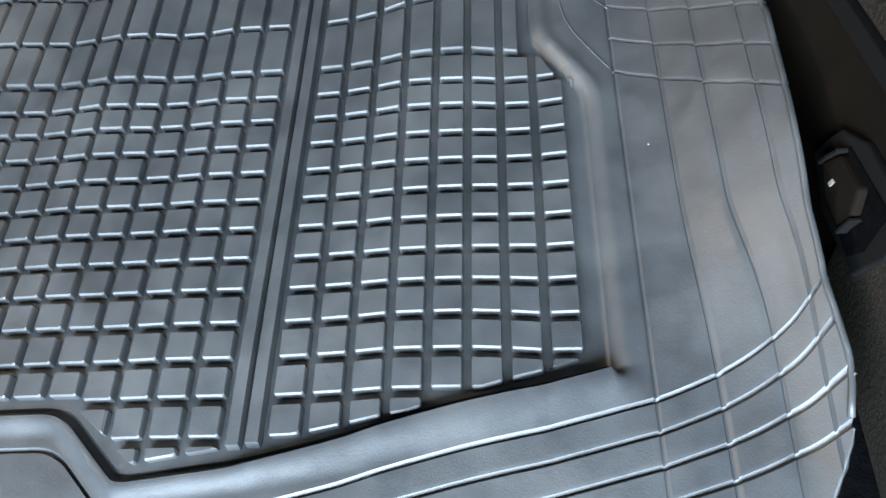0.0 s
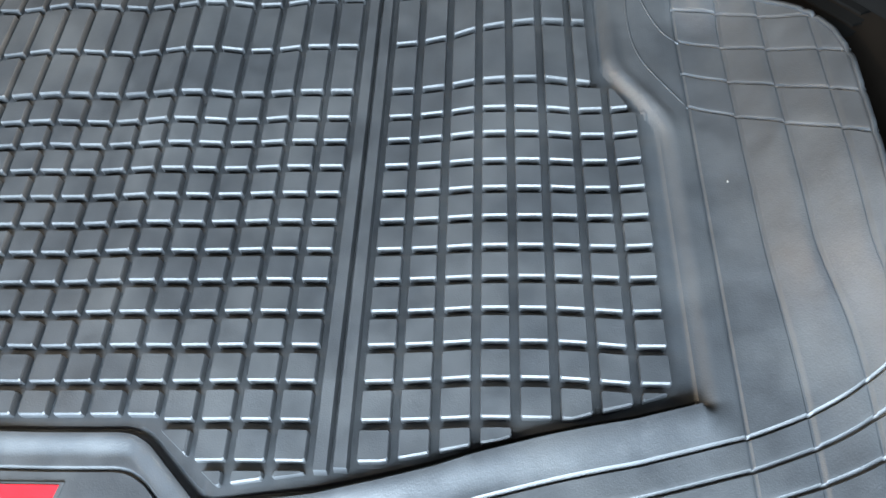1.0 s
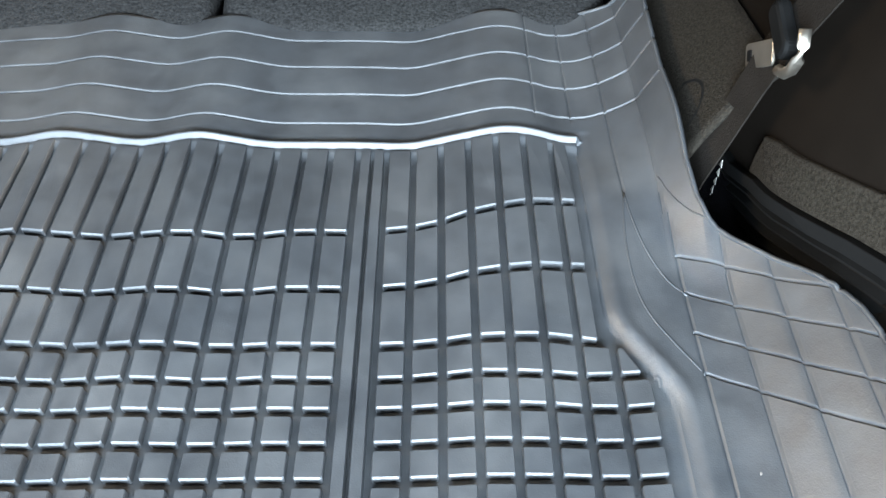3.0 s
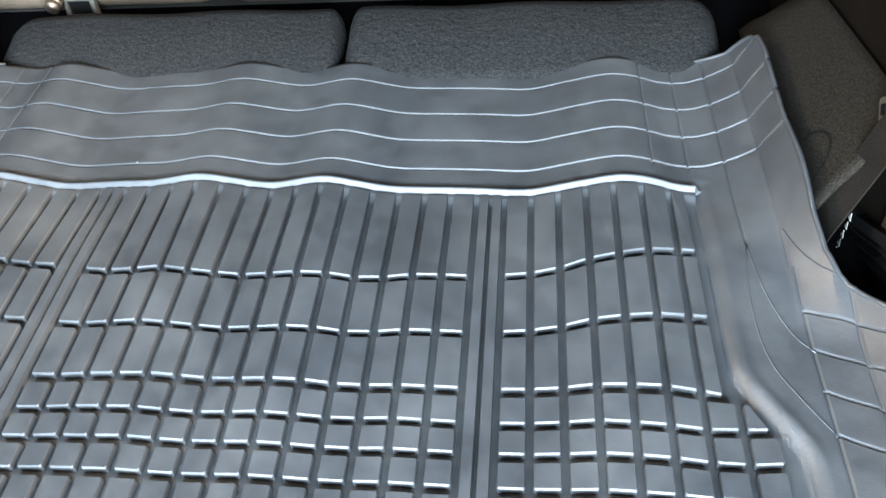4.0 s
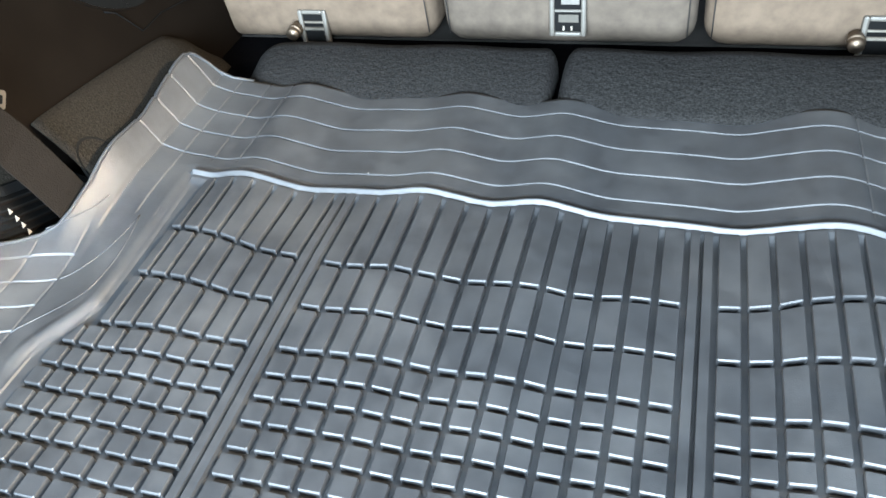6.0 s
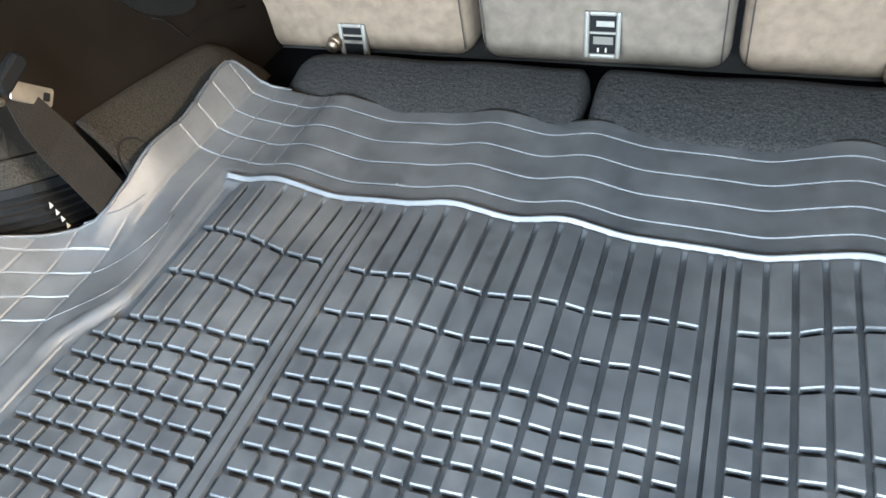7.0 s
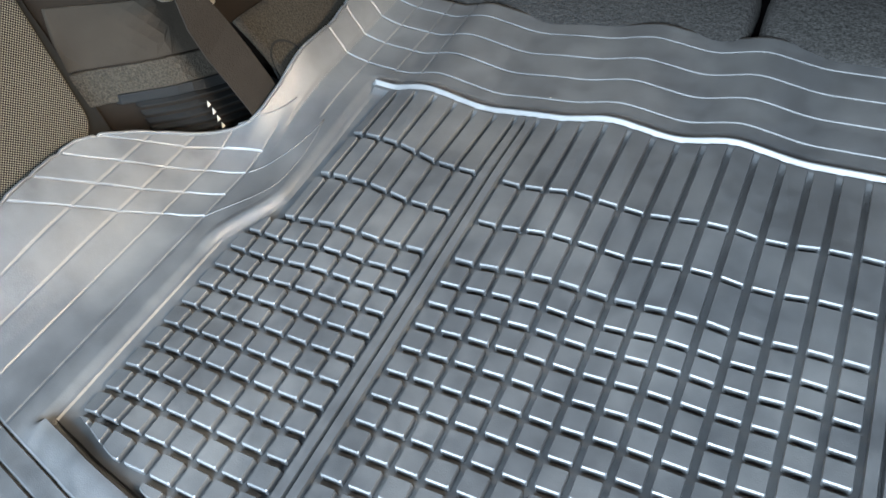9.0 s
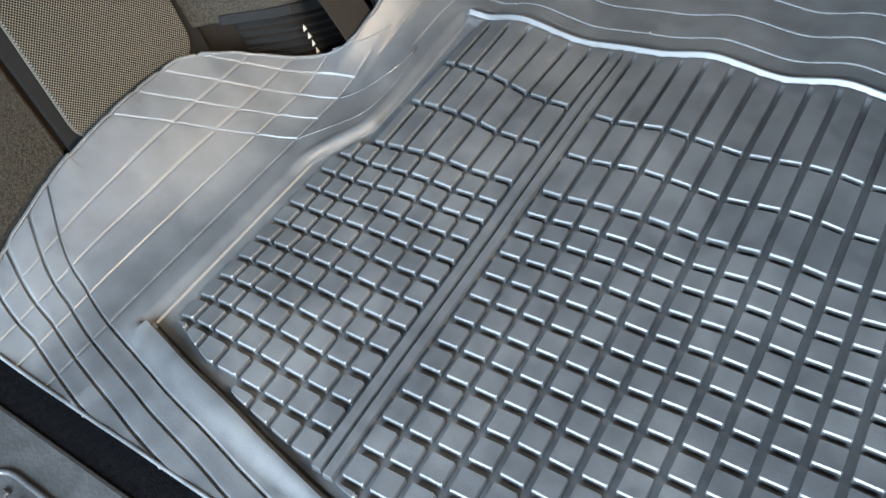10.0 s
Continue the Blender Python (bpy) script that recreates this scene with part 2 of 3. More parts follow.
def front_y(a):
    """The pan's front wall, with the step back for the badge."""
    return np.interp(a, FRONT_A, FRONT_Y)


def front_shift(a, v):
    """The front lines run along the pan's front wall."""
    return (front_y(np.minimum(a, 0.55)) + 0.296) * ss(-0.22 + 0.12 * ss(0.46, 0.50, a), -0.296, v)


# the mat's outer outline: half width along the pattern, east and west side
OUT_V = [-0.50, -0.425, -0.40, -0.37, -0.33, -0.25, 0.045, 0.072, 0.090, 0.101, 0.108, 0.113, 0.117, 0.123, 0.14, 0.17, 0.30, 0.405, 0.430, 0.446, 0.457, 0.465, 0.471, 0.477]
OUT_E = [0.560, 0.565, 0.588, 0.597, 0.591, 0.590, 0.594, 0.589, 0.580, 0.567, 0.553, 0.540, 0.529, 0.519, 0.511, 0.507, 0.504, 0.506, 0.505, 0.500, 0.492, 0.480, 0.460, 0.420]
OUT_W = [0.590, 0.592, 0.616, 0.629, 0.634, 0.635, 0.635, 0.633, 0.624, 0.607, 0.583, 0.558, 0.541, 0.530, 0.521, 0.517, 0.514, 0.521, 0.522, 0.518, 0.508, 0.494, 0.472, 0.428]
FRONT = -0.414


def west_gap(f):
    """How much further out the west flank lies than the east flank."""
    return 0.015 * ss(0.44, 0.50, f) + 0.003 * ss(0.495, 0.53, f)


def flank(x):
    """Half width as the cut lines of the flanks count it."""
    a = np.abs(x)
    return a - (x < 0) * west_gap(a - (x < 0) * 0.017 * ss(0.45, 0.515, a))


def back_flank(x):
    """The same behind the wheel arches."""
    a = np.abs(x)
    return a - 0.008 * (x < 0) * ss(0.43, 0.463, a)


def lift(x, v, y):
    """The flanks climb the wheel arches, and steeply towards the rim behind them."""
    f = flank(x)
    d = np.maximum(f - 0.490, 0)
    k = 0.45 + 0.55 * ss(-0.46, -0.12, y)
    arch = k * (0.38 * d * d / (d + 0.010) + 2.5 * d * d + np.where(x < 0, 0.016 * ss(0.018, 0.10, d), 0.009 * ss(0.03, 0.06, d) + 0.007 * ss(0.06, 0.09, d)))
    u = np.clip(back_flank(x) - 0.425, 0, 0.088)
    back = 4.3 * u * u + 0.003 * ss(0.0, 0.03, u) + 1.25 * np.maximum(u - 0.059, 0)
    a = np.abs(x)
    back = back + (0.0055 + 0.0035 * (x < 0)) * ss(0.395, 0.435, a)
    b = ss(0.045, 0.245, v) * (1 - 0.85 * ss(0.500, 0.565, f) * ss(0.20, 0.09, v))
    west = (x < 0) * ss(0.425, 0.465, a) * np.interp(v, [-0.30, -0.05, 0.10, 0.25], [0.0100, 0.0060, 0.0050, 0.0])
    return (1 - b) * arch + b * back + west


# cut lines of the apron: across the back, across the flanks, along the flanks, across the front
BACK_LINES = [0.286, 0.335, 0.384, 0.435]
BACK_LONG = [0.381, 0.419, 0.455, 0.486]
FLANK_CROSS = [0.085, 0.047, 0.006, -0.033]
FLANK_LONG = [0.490, 0.524, 0.551, 0.578]
CURVES = [[(0.455, 0.162), (0.457, 0.135), (0.462, 0.105), (0.470, 0.078), (0.480, 0.056), (0.492, 0.045)],
          [(0.455, 0.162), (0.450, 0.120), (0.448, 0.085), (0.450, 0.045), (0.458, 0.020), (0.474, -0.008), (0.490, -0.034)],
          [(0.487, 0.172), (0.490, 0.155), (0.497, 0.138), (0.507, 0.126), (0.522, 0.121)]]
FRONT_LINES = [-0.327, -0.349, -0.371, -0.393]


def flank_shift(x, v):
    """The lines across the flanks lean forward on the arches, and fan out round the front corners."""
    d = np.maximum(flank(x) - 0.49, 0)
    lean = 0.68 * d + 0.40 * np.maximum(d - 0.03, 0)
    fan = 4.4 * d * d * np.interp(v, [-0.40, -0.371, -0.349, -0.327], [0.40, 0.55, 0.80, 1.0])
    west = 0.010 * (x < 0) * ss(0.22, 0.50, np.abs(x))
    return -lean * ss(-0.36, -0.035, v) * ss(0.20, 0.125, v) + (fan - west) * ss(-0.07, -0.32, v)


def splay(x, v):
    """The long lines of the flanks spread towards the front corners."""
    f = flank(x)
    return x + np.where(x < 0, -0.006, 0.013) * ss(-0.15, -0.33, v) * ss(0.50, 0.551, f) * ss(0.60, 0.551, f)


def long_cut(d):
    """A narrow moulded groove along the flanks, that shows as a thin dark line."""
    return np.clip(np.minimum((d + 0.0013) / 0.0007, (0.0020 - d) / 0.0015), 0, 1)


def step_cut(d):
    """A cut whose far wall leans back, so that it faces the tailgate."""
    return np.clip(np.minimum((d + 0.0012) / 0.0005, (0.0031 - d) / 0.0025), 0, 1)


def sheet(x, v):
    """World place of the mat sheet's pattern point."""
    a = np.abs(x)
    y, rise = lay(x, v)
    y = y + front_shift(a, v) + flank_shift(x, v)
    d_side = a - pan_half(y, x)
    d_back = v - 0.249
    d_front = -(v + 0.296) * np.interp(a, [0.065, 0.078, 0.118, 0.13], [1.0, 0.75, 0.75, 0.97])
    ps, pb, pf = np.maximum(d_side, 0), np.maximum(d_back, 0), np.maximum(d_front, 0)
    away = np.sqrt(ps ** 2 + pb ** 2 + pf ** 2)
    d = np.where(away > 0, away, np.maximum(np.maximum(d_side, d_back), d_front))
    back = np.where(away > 0, (pb / np.maximum(away, 1e-6)) ** 2, 0)
    fore = np.where(away > 0, (pf / np.maximum(away, 1e-6)) ** 2, 0)
    gutter = 0.0036 * ss(-0.0052, -0.0034, d_front) * (1 - ss(-0.0006, 0.0006, d_front)) * (d_side < -0.001)
    bend = ss(-0.095, -0.045, y) * ss(0.12, 0.03, y)
    floor = -0.0064 + 0.0046 * ss(-0.0150, -0.0040, d_back)
    low = ss(0.43, 0.16, a)
    rim = fore * ((0.0104 - 0.0022 * low) * ss(0.0, 0.0008, d) - 0.0052 * ss(0.004 - 0.002 * low, 0.034 - 0.017 * low, d)) + (1 - fore) * (0.0052 * ss(-0.001, 0.013, d) + bend * (0.0026 * ss(0.0, 0.005, d) - 0.0026 * ss(0.006, 0.022, d)))
    bead = 0.0064 * ss(-0.0006, 0.0030, d) - 0.0085 * ss(0.0034, 0.0085, d) + 0.0029 * ss(0.010, 0.022, d) - 0.0046 * (1 - ss(-0.0150, -0.0040, d_back))
    z = floor - gutter - 0.0020 * ss(-0.0008, -0.0030, d) * ss(-0.004, -0.040, d_back) + (1 - back) * (rim - 0.0046 * ss(-0.0150, -0.0040, d_back) * (away > 0)) + back * bead
    groove = np.zeros_like(z)
    for b in BACK_LINES:
        groove = np.maximum(groove, step_cut(v - b))
    groove *= (v > 0.27)
    f = flank(x)
    for g in BACK_LONG:
        groove = np.maximum(groove, 0.50 * long_cut(back_flank(x) - g) * (v > (0.284 if g < 0.45 else 0.13 if g > 0.48 else 0.165)))
    for c in FLANK_CROSS:
        groove = np.maximum(groove, step_cut(v - c) * (f > 0.489))
    for i, g in enumerate(FLANK_LONG):
        groove = np.maximum(groove, np.where(x < 0, 0.34 * long_cut(g - f), 0.5 * long_cut(f - g)) * (v < 0.13))
    groove = np.maximum(groove, step_cut(v + 0.3225) * (a < 0.11))
    for b in FRONT_LINES:
        groove = np.maximum(groove, step_cut(v - b) * (a > 0.15))
    z = z - 0.0030 * groove * (d > 0.006) + rise * (1 - low * fore * ss(0.0, 0.0008, d)) + lift(x, v, y)
    return y, z


def refined(lo, hi, step, centres, spans):
    vals = list(np.arange(lo, hi + step / 2, step))
    for c in centres:
        vals = [u for u in vals if abs(u - c) > 0.0040] + [c - 0.0018, c - 0.0012, c - 0.0007, c, c + 0.0006, c + 0.0014, c + 0.0022, c + 0.0030, c + 0.0036]
    for s0, s1, fine in spans:
        vals = [u for u in vals if not s0 - 0.0004 < u < s1 + 0.0004 or any(abs(u - c) < 0.0040 for c in centres)] + \
               [u for u in np.arange(s0, s1, fine) if all(abs(u - c) > 0.0040 for c in centres)]
    return np.array(sorted(set(round(u, 5) for u in vals)))


cargo_mat = thing("cargo_mat", "black rubber cargo mat with raised square tread on the boot floor", "cargo mat")
fine_x = [(0.425, 0.512, 0.0016), (0.05, 0.14, 0.0025)]
east = refined(0.0, 0.66, 0.0045, sorted(set(BACK_LONG + FLANK_LONG)), fine_x)
west = refined(0.0, 0.66, 0.0045, sorted(set([0.381, 0.419, 0.463, 0.494] + [g + float(west_gap(g)) for g in FLANK_LONG])), fine_x)
XS = np.concatenate([-west[:0:-1], east])
VS = refined(-0.50, 0.474, 0.0045, sorted(BACK_LINES + FLANK_CROSS + FRONT_LINES + [-0.3225]), [(0.244, 0.270, 0.0012), (-0.3185, -0.290, 0.0012)])
GX, GV = np.meshgrid(XS, VS)
GY, GZ = sheet(GX, GV)
limit = np.where(GX > 0, np.interp(GV, OUT_V, OUT_E), np.interp(GV, OUT_V, OUT_W))
outside_x = np.abs(GX) > limit
GXc = np.where(outside_x, np.sign(GX) * limit, GX)
GY2, GZ2 = sheet(GXc, GV)
GY = np.where(outside_x, GY2, GY)
GZ = np.where(outside_x, GZ2, GZ)
outside_y = GY < FRONT
for _ in range(14):
    GVc = np.where(outside_y, GV + (FRONT - GY) * 0.8 if _ == 0 else GVc + (FRONT - GY) * 0.8, GV)
    GY2, GZ2 = sheet(GXc, GVc)
    GY, GZ = np.where(outside_y, GY2, GY), np.where(outside_y, GZ2, GZ)
GY = np.where(outside_y, FRONT, GY)
rows_n, cols_n = GX.shape
ids = np.arange(rows_n * cols_n).reshape(rows_n, cols_n)
quads = np.stack([ids[:-1, :-1], ids[:-1, 1:], ids[1:, 1:], ids[1:, :-1]], -1).reshape(-1, 4)
ox, oy = outside_x.ravel(), outside_y.ravel()
keep = ~(ox[quads].all(1) | oy[quads].all(1))
quads = quads[keep]
used = np.unique(quads)
remap = np.full(rows_n * cols_n, -1)
remap[used] = np.arange(len(used))
coords = np.stack([splay(GXc, np.where(outside_y, GVc, GV)).ravel(), GY.ravel(), GZ.ravel()], -1)[used]
body = mesh_ob("body", coords.tolist(), remap[quads].tolist(), RUBBER, cargo_mat, smooth=True)
bm = bmesh.new()
bm.from_mesh(body.data)
bmesh.ops.remove_doubles(bm, verts=[v for v in bm.verts if v.is_boundary or v.co.y < FRONT + 1e-5], dist=2e-5)
bmesh.ops.dissolve_degenerate(bm, edges=[e for e in bm.edges if e.is_boundary], dist=1e-5)
bm.to_mesh(body.data)
bm.free()
body.data.set_sharp_from_angle(angle=radians(24))
thick = body.modifiers.new("thickness", "SOLIDIFY")
thick.thickness, thick.offset = 0.0025, -1


# ---- tread ----
def clip(poly, nx, ny, c):
    """What of a convex outline lies where nx * x + ny * y <= c."""
    out = []
    for (x0, y0), (x1, y1) in zip(poly, poly[1:] + poly[:1]):
        a, b = nx * x0 + ny * y0 - c, nx * x1 + ny * y1 - c
        if a <= 0:
            out.append((x0, y0))
        if a * b < 0:
            t = a / (a - b)
            out.append((x0 + t * (x1 - x0), y0 + t * (y1 - y0)))
    return out


def line_clip(poly, p, q):
    """Keeps the left of the way from p to q."""
    nx, ny = q[1] - p[1], -(q[0] - p[0])
    n = math.hypot(nx, ny)
    return clip(poly, nx / n, ny / n, (nx * p[0] + ny * p[1]) / n)


def area(poly):
    return 0.5 * sum(x0 * y1 - x1 * y0 for (x0, y0), (x1, y1) in zip(poly, poly[1:] + poly[:1]))


def pad_faces(poly, height=0.0088, floor=-0.0088):
    """A raised tread block: a skirt that leans in, widest towards the tailgate, and a top laid on the wavy mat."""
    top = poly
    for (x0, y0), (x1, y1) in zip(poly, poly[1:] + poly[:1]):
        length = math.hypot(x1 - x0, y1 - y0)
        if length < 1e-6:
            continue
        nx, ny = (y1 - y0) / length, -(x1 - x0) / length
        off = 0.0012 if ny < -0.3 else 0.0006
        top = clip(top, nx, ny, nx * x0 + ny * y0 - off)
    if len(top) != len(poly):
        cx, cy = sum(p[0] for p in poly) / len(poly), sum(p[1] for p in poly) / len(poly)
        top = [(cx + (x - cx) * 0.86, cy + (y - cy) * 0.86) for x, y in poly]

    def place(pt, z):
        y, rise = lay(np.float64(pt[0]), np.float64(pt[1]))
        return (pt[0], float(y), z + float(rise))
    n = len(poly)
    verts = [place(p, floor) for p in poly] + [place(p, floor + height - 0.0014) for p in poly] + [place(p, floor + height) for p in top]
    faces = [(r + i, r + (i + 1) % n, r + n + (i + 1) % n, r + n + i) for r in (0, n) for i in range(n)] + [tuple(range(2 * n, 3 * n))]
    return verts, faces


def side_margin(sign, poly):
    pts = [(0.419, 0.26), (0.4185, 0.020), (0.452, -0.050), (0.452, -0.30)]
    for p, q in zip(pts, pts[1:]):
        if sign > 0:
            poly = line_clip(poly, q, p) if p[1] > 0.1 or q[1] < -0.2 else poly
        else:
            poly = line_clip(poly, (-p[0], p[1]), (-q[0], q[1])) if p[1] > 0.1 or q[1] < -0.2 else poly
    return poly


def cornered(poly, cut=0.0011):
    """The outline with its corners taken off, as moulded rubber has them."""
    out = []
    for i, (x, y) in enumerate(poly):
        for qx, qy in (poly[i - 1], poly[(i + 1) % len(poly)]):
            t = min(cut / max(math.dist((x, y), (qx, qy)), 1e-6), 0.3)
            out.append((x + (qx - x) * t, y + (qy - y) * t))
    return out


pads = []
edges = [(-MID + P * i, "m") for i in range(14)] + [(SIDE + P * i, "r") for i in range(8)] + [(-SIDE - P * (i + 1), "l") for i in range(8)]
for x0, field in edges:
    index = round((abs(x0 + P / 2) - SIDE - P / 2) / P) if field != "m" else 0
    for k in range(len(LINES)):
        far = LINES[k] - (0.0036 if k == 0 else 0.0080)
        near = LINES[k + 1] - 0.0012 if k + 1 < len(LINES) else LINES[k] - Q
        if field != "m" and index == 7 and k < 3:
            continue
        poly = [(x0 + 0.115 * P, near), (x0 + 0.885 * P, near), (x0 + 0.885 * P, far), (x0 + 0.115 * P, far)]
        mid_x = x0 + P / 2
        a = abs(mid_x)
        if index == 6 and k < 3:
            poly = clip(poly, 1 if mid_x > 0 else -1, 0, 0.4095)
        if a < 0.072:
            poly = clip(poly, 0, -1, 0.3135)
        else:
            sgn = 1 if mid_x > 0 else -1
            diag = ((sgn * 0.13, -0.3635), (sgn * 0.325, -0.3330))
            bank = ((sgn * 0.325, -0.3330), (sgn * 0.46, -0.2895))
            slant = ((sgn * 0.078, -0.3172), (sgn * 0.134, -0.3630))
            for p, q in (diag, bank):
                if poly:
                    poly = line_clip(poly, p, q) if sgn > 0 else line_clip(poly, q, p)
            if a < 0.16 and poly:
                poly = line_clip(poly, *slant) if sgn > 0 else line_clip(poly, slant[1], slant[0])
            if index == 7 and poly:
                edge = ((sgn * 0.452, -0.052), (sgn * 0.418, 0.012))
                poly = line_clip(poly, *edge) if sgn > 0 else line_clip(poly, edge[1], edge[0])
                if poly:
                    poly = clip(poly, sgn, 0, 0.4515)
        if len(poly) < 3 or area(poly) < 3e-5:
            continue
        clean = [p for i, p in enumerate(poly) if math.dist(p, poly[i - 1]) > 4e-4]
        if len(clean) >= 3:
            pads.append((cornered(clean), k))

# long blocks and those of the back rows are single parts, the small ones at the far end of the count share one mesh
single = sorted(pads, key=lambda p: (p[1] > 8, p[1]))[:300]
rest = [p for p in pads if p not in single]
for poly, k in single:
    v, f = pad_faces(poly)
    mesh_ob("tread_block", v, f, RUBBER, cargo_mat)
all_v, all_f = [], []
for poly, k in rest:
    v, f = pad_faces(poly)
    all_f += [tuple(i + len(all_v) for i in face) for face in f]
    all_v += v
tagged(mesh_ob("tread_blocks", all_v, all_f, RUBBER, cargo_mat), kind="stuff")

for sgn in (-1, 1):
    for off in (0.0025, 0.0160):
        x0, x1 = MID + off, MID + off + 0.0105
        if sgn < 0:
            x0, x1 = -x1, -x0
        mid_a = abs(x0 + x1) / 2
        y_end = -0.3632 + (mid_a - 0.13) * 0.13
        ys = [y_end, y_end + 0.0021] + list(np.linspace(y_end + 0.02, 0.246, 26))
        v, f = [], []
        for i, yy in enumerate(ys):
            zz = -0.0088 if i == 0 else 0.0
            y, rise = lay(np.float64((x0 + x1) / 2), np.float64(yy))
            ins = 0.0008
            v += [(x0, float(y), -0.0088 + float(rise)), (x0 + ins, float(y), zz + float(rise)), (x1 - ins, float(y), zz + float(rise)), (x1, float(y), -0.0088 + float(rise))]
            if i:
                for c in range(3):
                    f.append((4 * i - 4 + c, 4 * i - 3 + c, 4 * i + 1 + c, 4 * i + c))
        mesh_ob("rib", v, f, RUBBER, cargo_mat)

# ---- badge of the mat ----
PLATE_Z = float(sheet(np.array([0.0]), np.array([-0.342]))[1][0])
part("badge_plate", moved(prism_bm([(-0.040, -0.0120), (0.0205, -0.0120), (0.0245, 0.0105), (-0.036, 0.0105)], 0.0016, 0.0005, 1), pose(-0.001, -0.3695, PLATE_Z - 0.0004)), RUBBER, cargo_mat, "raised black badge border")
part("badge", moved(prism_bm([(-0.037, -0.0062), (0.0180, -0.0062), (0.0210, 0.0080), (-0.0340, 0.0080)], 0.0008, 0.0002, 1), pose(-0.001, -0.3695, PLATE_Z + 0.0011)), RED, cargo_mat, "small red badge bar")
# curved mould lines where the flanks begin
for sgn in (-1, 1):
    for pts in CURVES:
        line = []
        for (x0, y0), (x1, y1) in zip(pts, pts[1:]):
            for i in range(4):
                line.append((x0 + (x1 - x0) * i / 4, y0 + (y1 - y0) * i / 4))
        line.append(pts[-1])
        for _ in range(3):
            line = [line[0]] + [((p[0] + 2 * q[0] + r[0]) / 4, (p[1] + 2 * q[1] + r[1]) / 4) for p, q, r in zip(line, line[1:], line[2:])] + [line[-1]]
        way = []
        for f, v in line:
            x = sgn * f if sgn > 0 else -(f + float(west_gap(f)))
            y, z = sheet(np.array([x]), np.array([v]))
            way.append((x, float(y[0]), float(z[0]) - 0.0002))
        tube("mould_line", way, 0.0010, RUBBER, cargo_mat, sides=6)

# rounded lip along the mat's outer edge
for sgn, out in ((1, OUT_E), (-1, OUT_W)):
    vs = np.concatenate([np.linspace(-0.39, 0.06, 70), np.linspace(0.064, 0.15, 50), np.linspace(0.16, 0.474, 60)])
    xs = sgn * np.interp(vs, OUT_V, out)
    ys, zs = sheet(xs, vs)
    tube("lip", [(x - sgn * 0.001, y, z - 0.0006) for x, y, z in zip(splay(xs, vs).tolist(), ys.tolist(), zs.tolist()) if y > FRONT], 0.0022, RUBBER, cargo_mat, sides=8)

front_x = np.linspace(-0.585, 0.575, 233)
low, high = np.full(233, -0.50), np.full(233, -0.30)
for _ in range(30):
    half = (low + high) / 2
    ahead = sheet(front_x, half)[0] > FRONT
    low, high = np.where(ahead, low, half), np.where(ahead, half, high)
front_z = sheet(front_x, low)[1]
front_z = np.convolve(np.pad(front_z, 4, mode="edge"), np.ones(9) / 9, mode="valid")
tube("lip", [(x, FRONT + 0.0006, z - 0.0007) for x, z in zip(splay(front_x, low).tolist(), front_z.tolist())], 0.0022, RUBBER, cargo_mat, sides=8)

GLOSS = material("dark_gloss", (0.003, 0.0036, 0.004), 0.28, spec=0.18, vary=0.1, vary_scale=20)

# ---- the boot ----
tagged(part("floor", box_bm(-0.75, 0.75, -0.446, 0.86, -0.06, -0.0195), FLOOR_CARPET), "black carpeted boot floor under the rubber mat", "floor", kind="structure")


def wall_x(s, y, z):
    """Where the side trim stands: it comes inwards towards the seats and leans out upwards."""
    base, inner = (0.652, 0.578) if s < 0 else (0.621, 0.572)
    t = float(ss(0.0, 0.10, y)) if s < 0 else float(ss(-0.10, 0.14, y))
    return s * ((1 - t) * base + t * inner + 0.20 * max(z - 0.06, 0))


def border(y, s=-1):
    """Height of the trim edge over the vent; it lies lower on the east side."""
    z = float(np.interp(y, [-0.34, -0.20, -0.04, 0.03, 0.09, 0.146, 0.20, 0.225], [0.150, 0.140, 0.116, 0.098, 0.087, 0.066, 0.030, 0.0]))
    return z if s < 0 else z - float(np.interp(y, [-0.20, -0.01, 0.03, 0.10, 0.15, 0.20, 0.225], [0.010, 0.018, 0.022, 0.040, 0.040, 0.034, 0.010]))


def trim_sheet(name, s, label):
    ys = list(np.linspace(-0.80, -0.02, 9)) + list(np.linspace(0.0, 0.11, 12)) + list(np.linspace(0.14, 0.86, 8))
    zs = list(np.linspace(-0.06, 0.56, 21))
    v, f = [], []
    for y in ys:
        for z in zs:
            v.append((wall_x(s, y, z), y, z))
    n = len(zs)
    for i in range(len(ys) - 1):
        for j in range(n - 1):
            q = (i * n + j, i * n + j + 1, (i + 1) * n + j + 1, (i + 1) * n + j)
            f.append(q[::-1] if s < 0 else q)
    ob = mesh_ob(name, v, f, PLASTIC, smooth=True)
    m = ob.modifiers.new("thickness", "SOLIDIFY")
    m.thickness, m.offset = 0.03, -1
    return tagged(ob, label, "side trim", kind="structure")


# unseen linings added to shut out part of the sky from the sides
for s, nm in ((-1, "wall_west_upper"), (1, "wall_east_upper")):
    tagged(part(nm, box_bm(min(s * 0.70, s * 0.74), max(s * 0.70, s * 0.74), -0.45, 2.4, 0.70, 0.88), HEADLINER), "unseen pale grey lining above the side openings", "side lining", kind="structure")
trim_sheet("wall_west", -1, "dark brown-black plastic side trim of the boot")
trim_sheet("wall_east", 1, "dark brown-black plastic side trim of the boot")


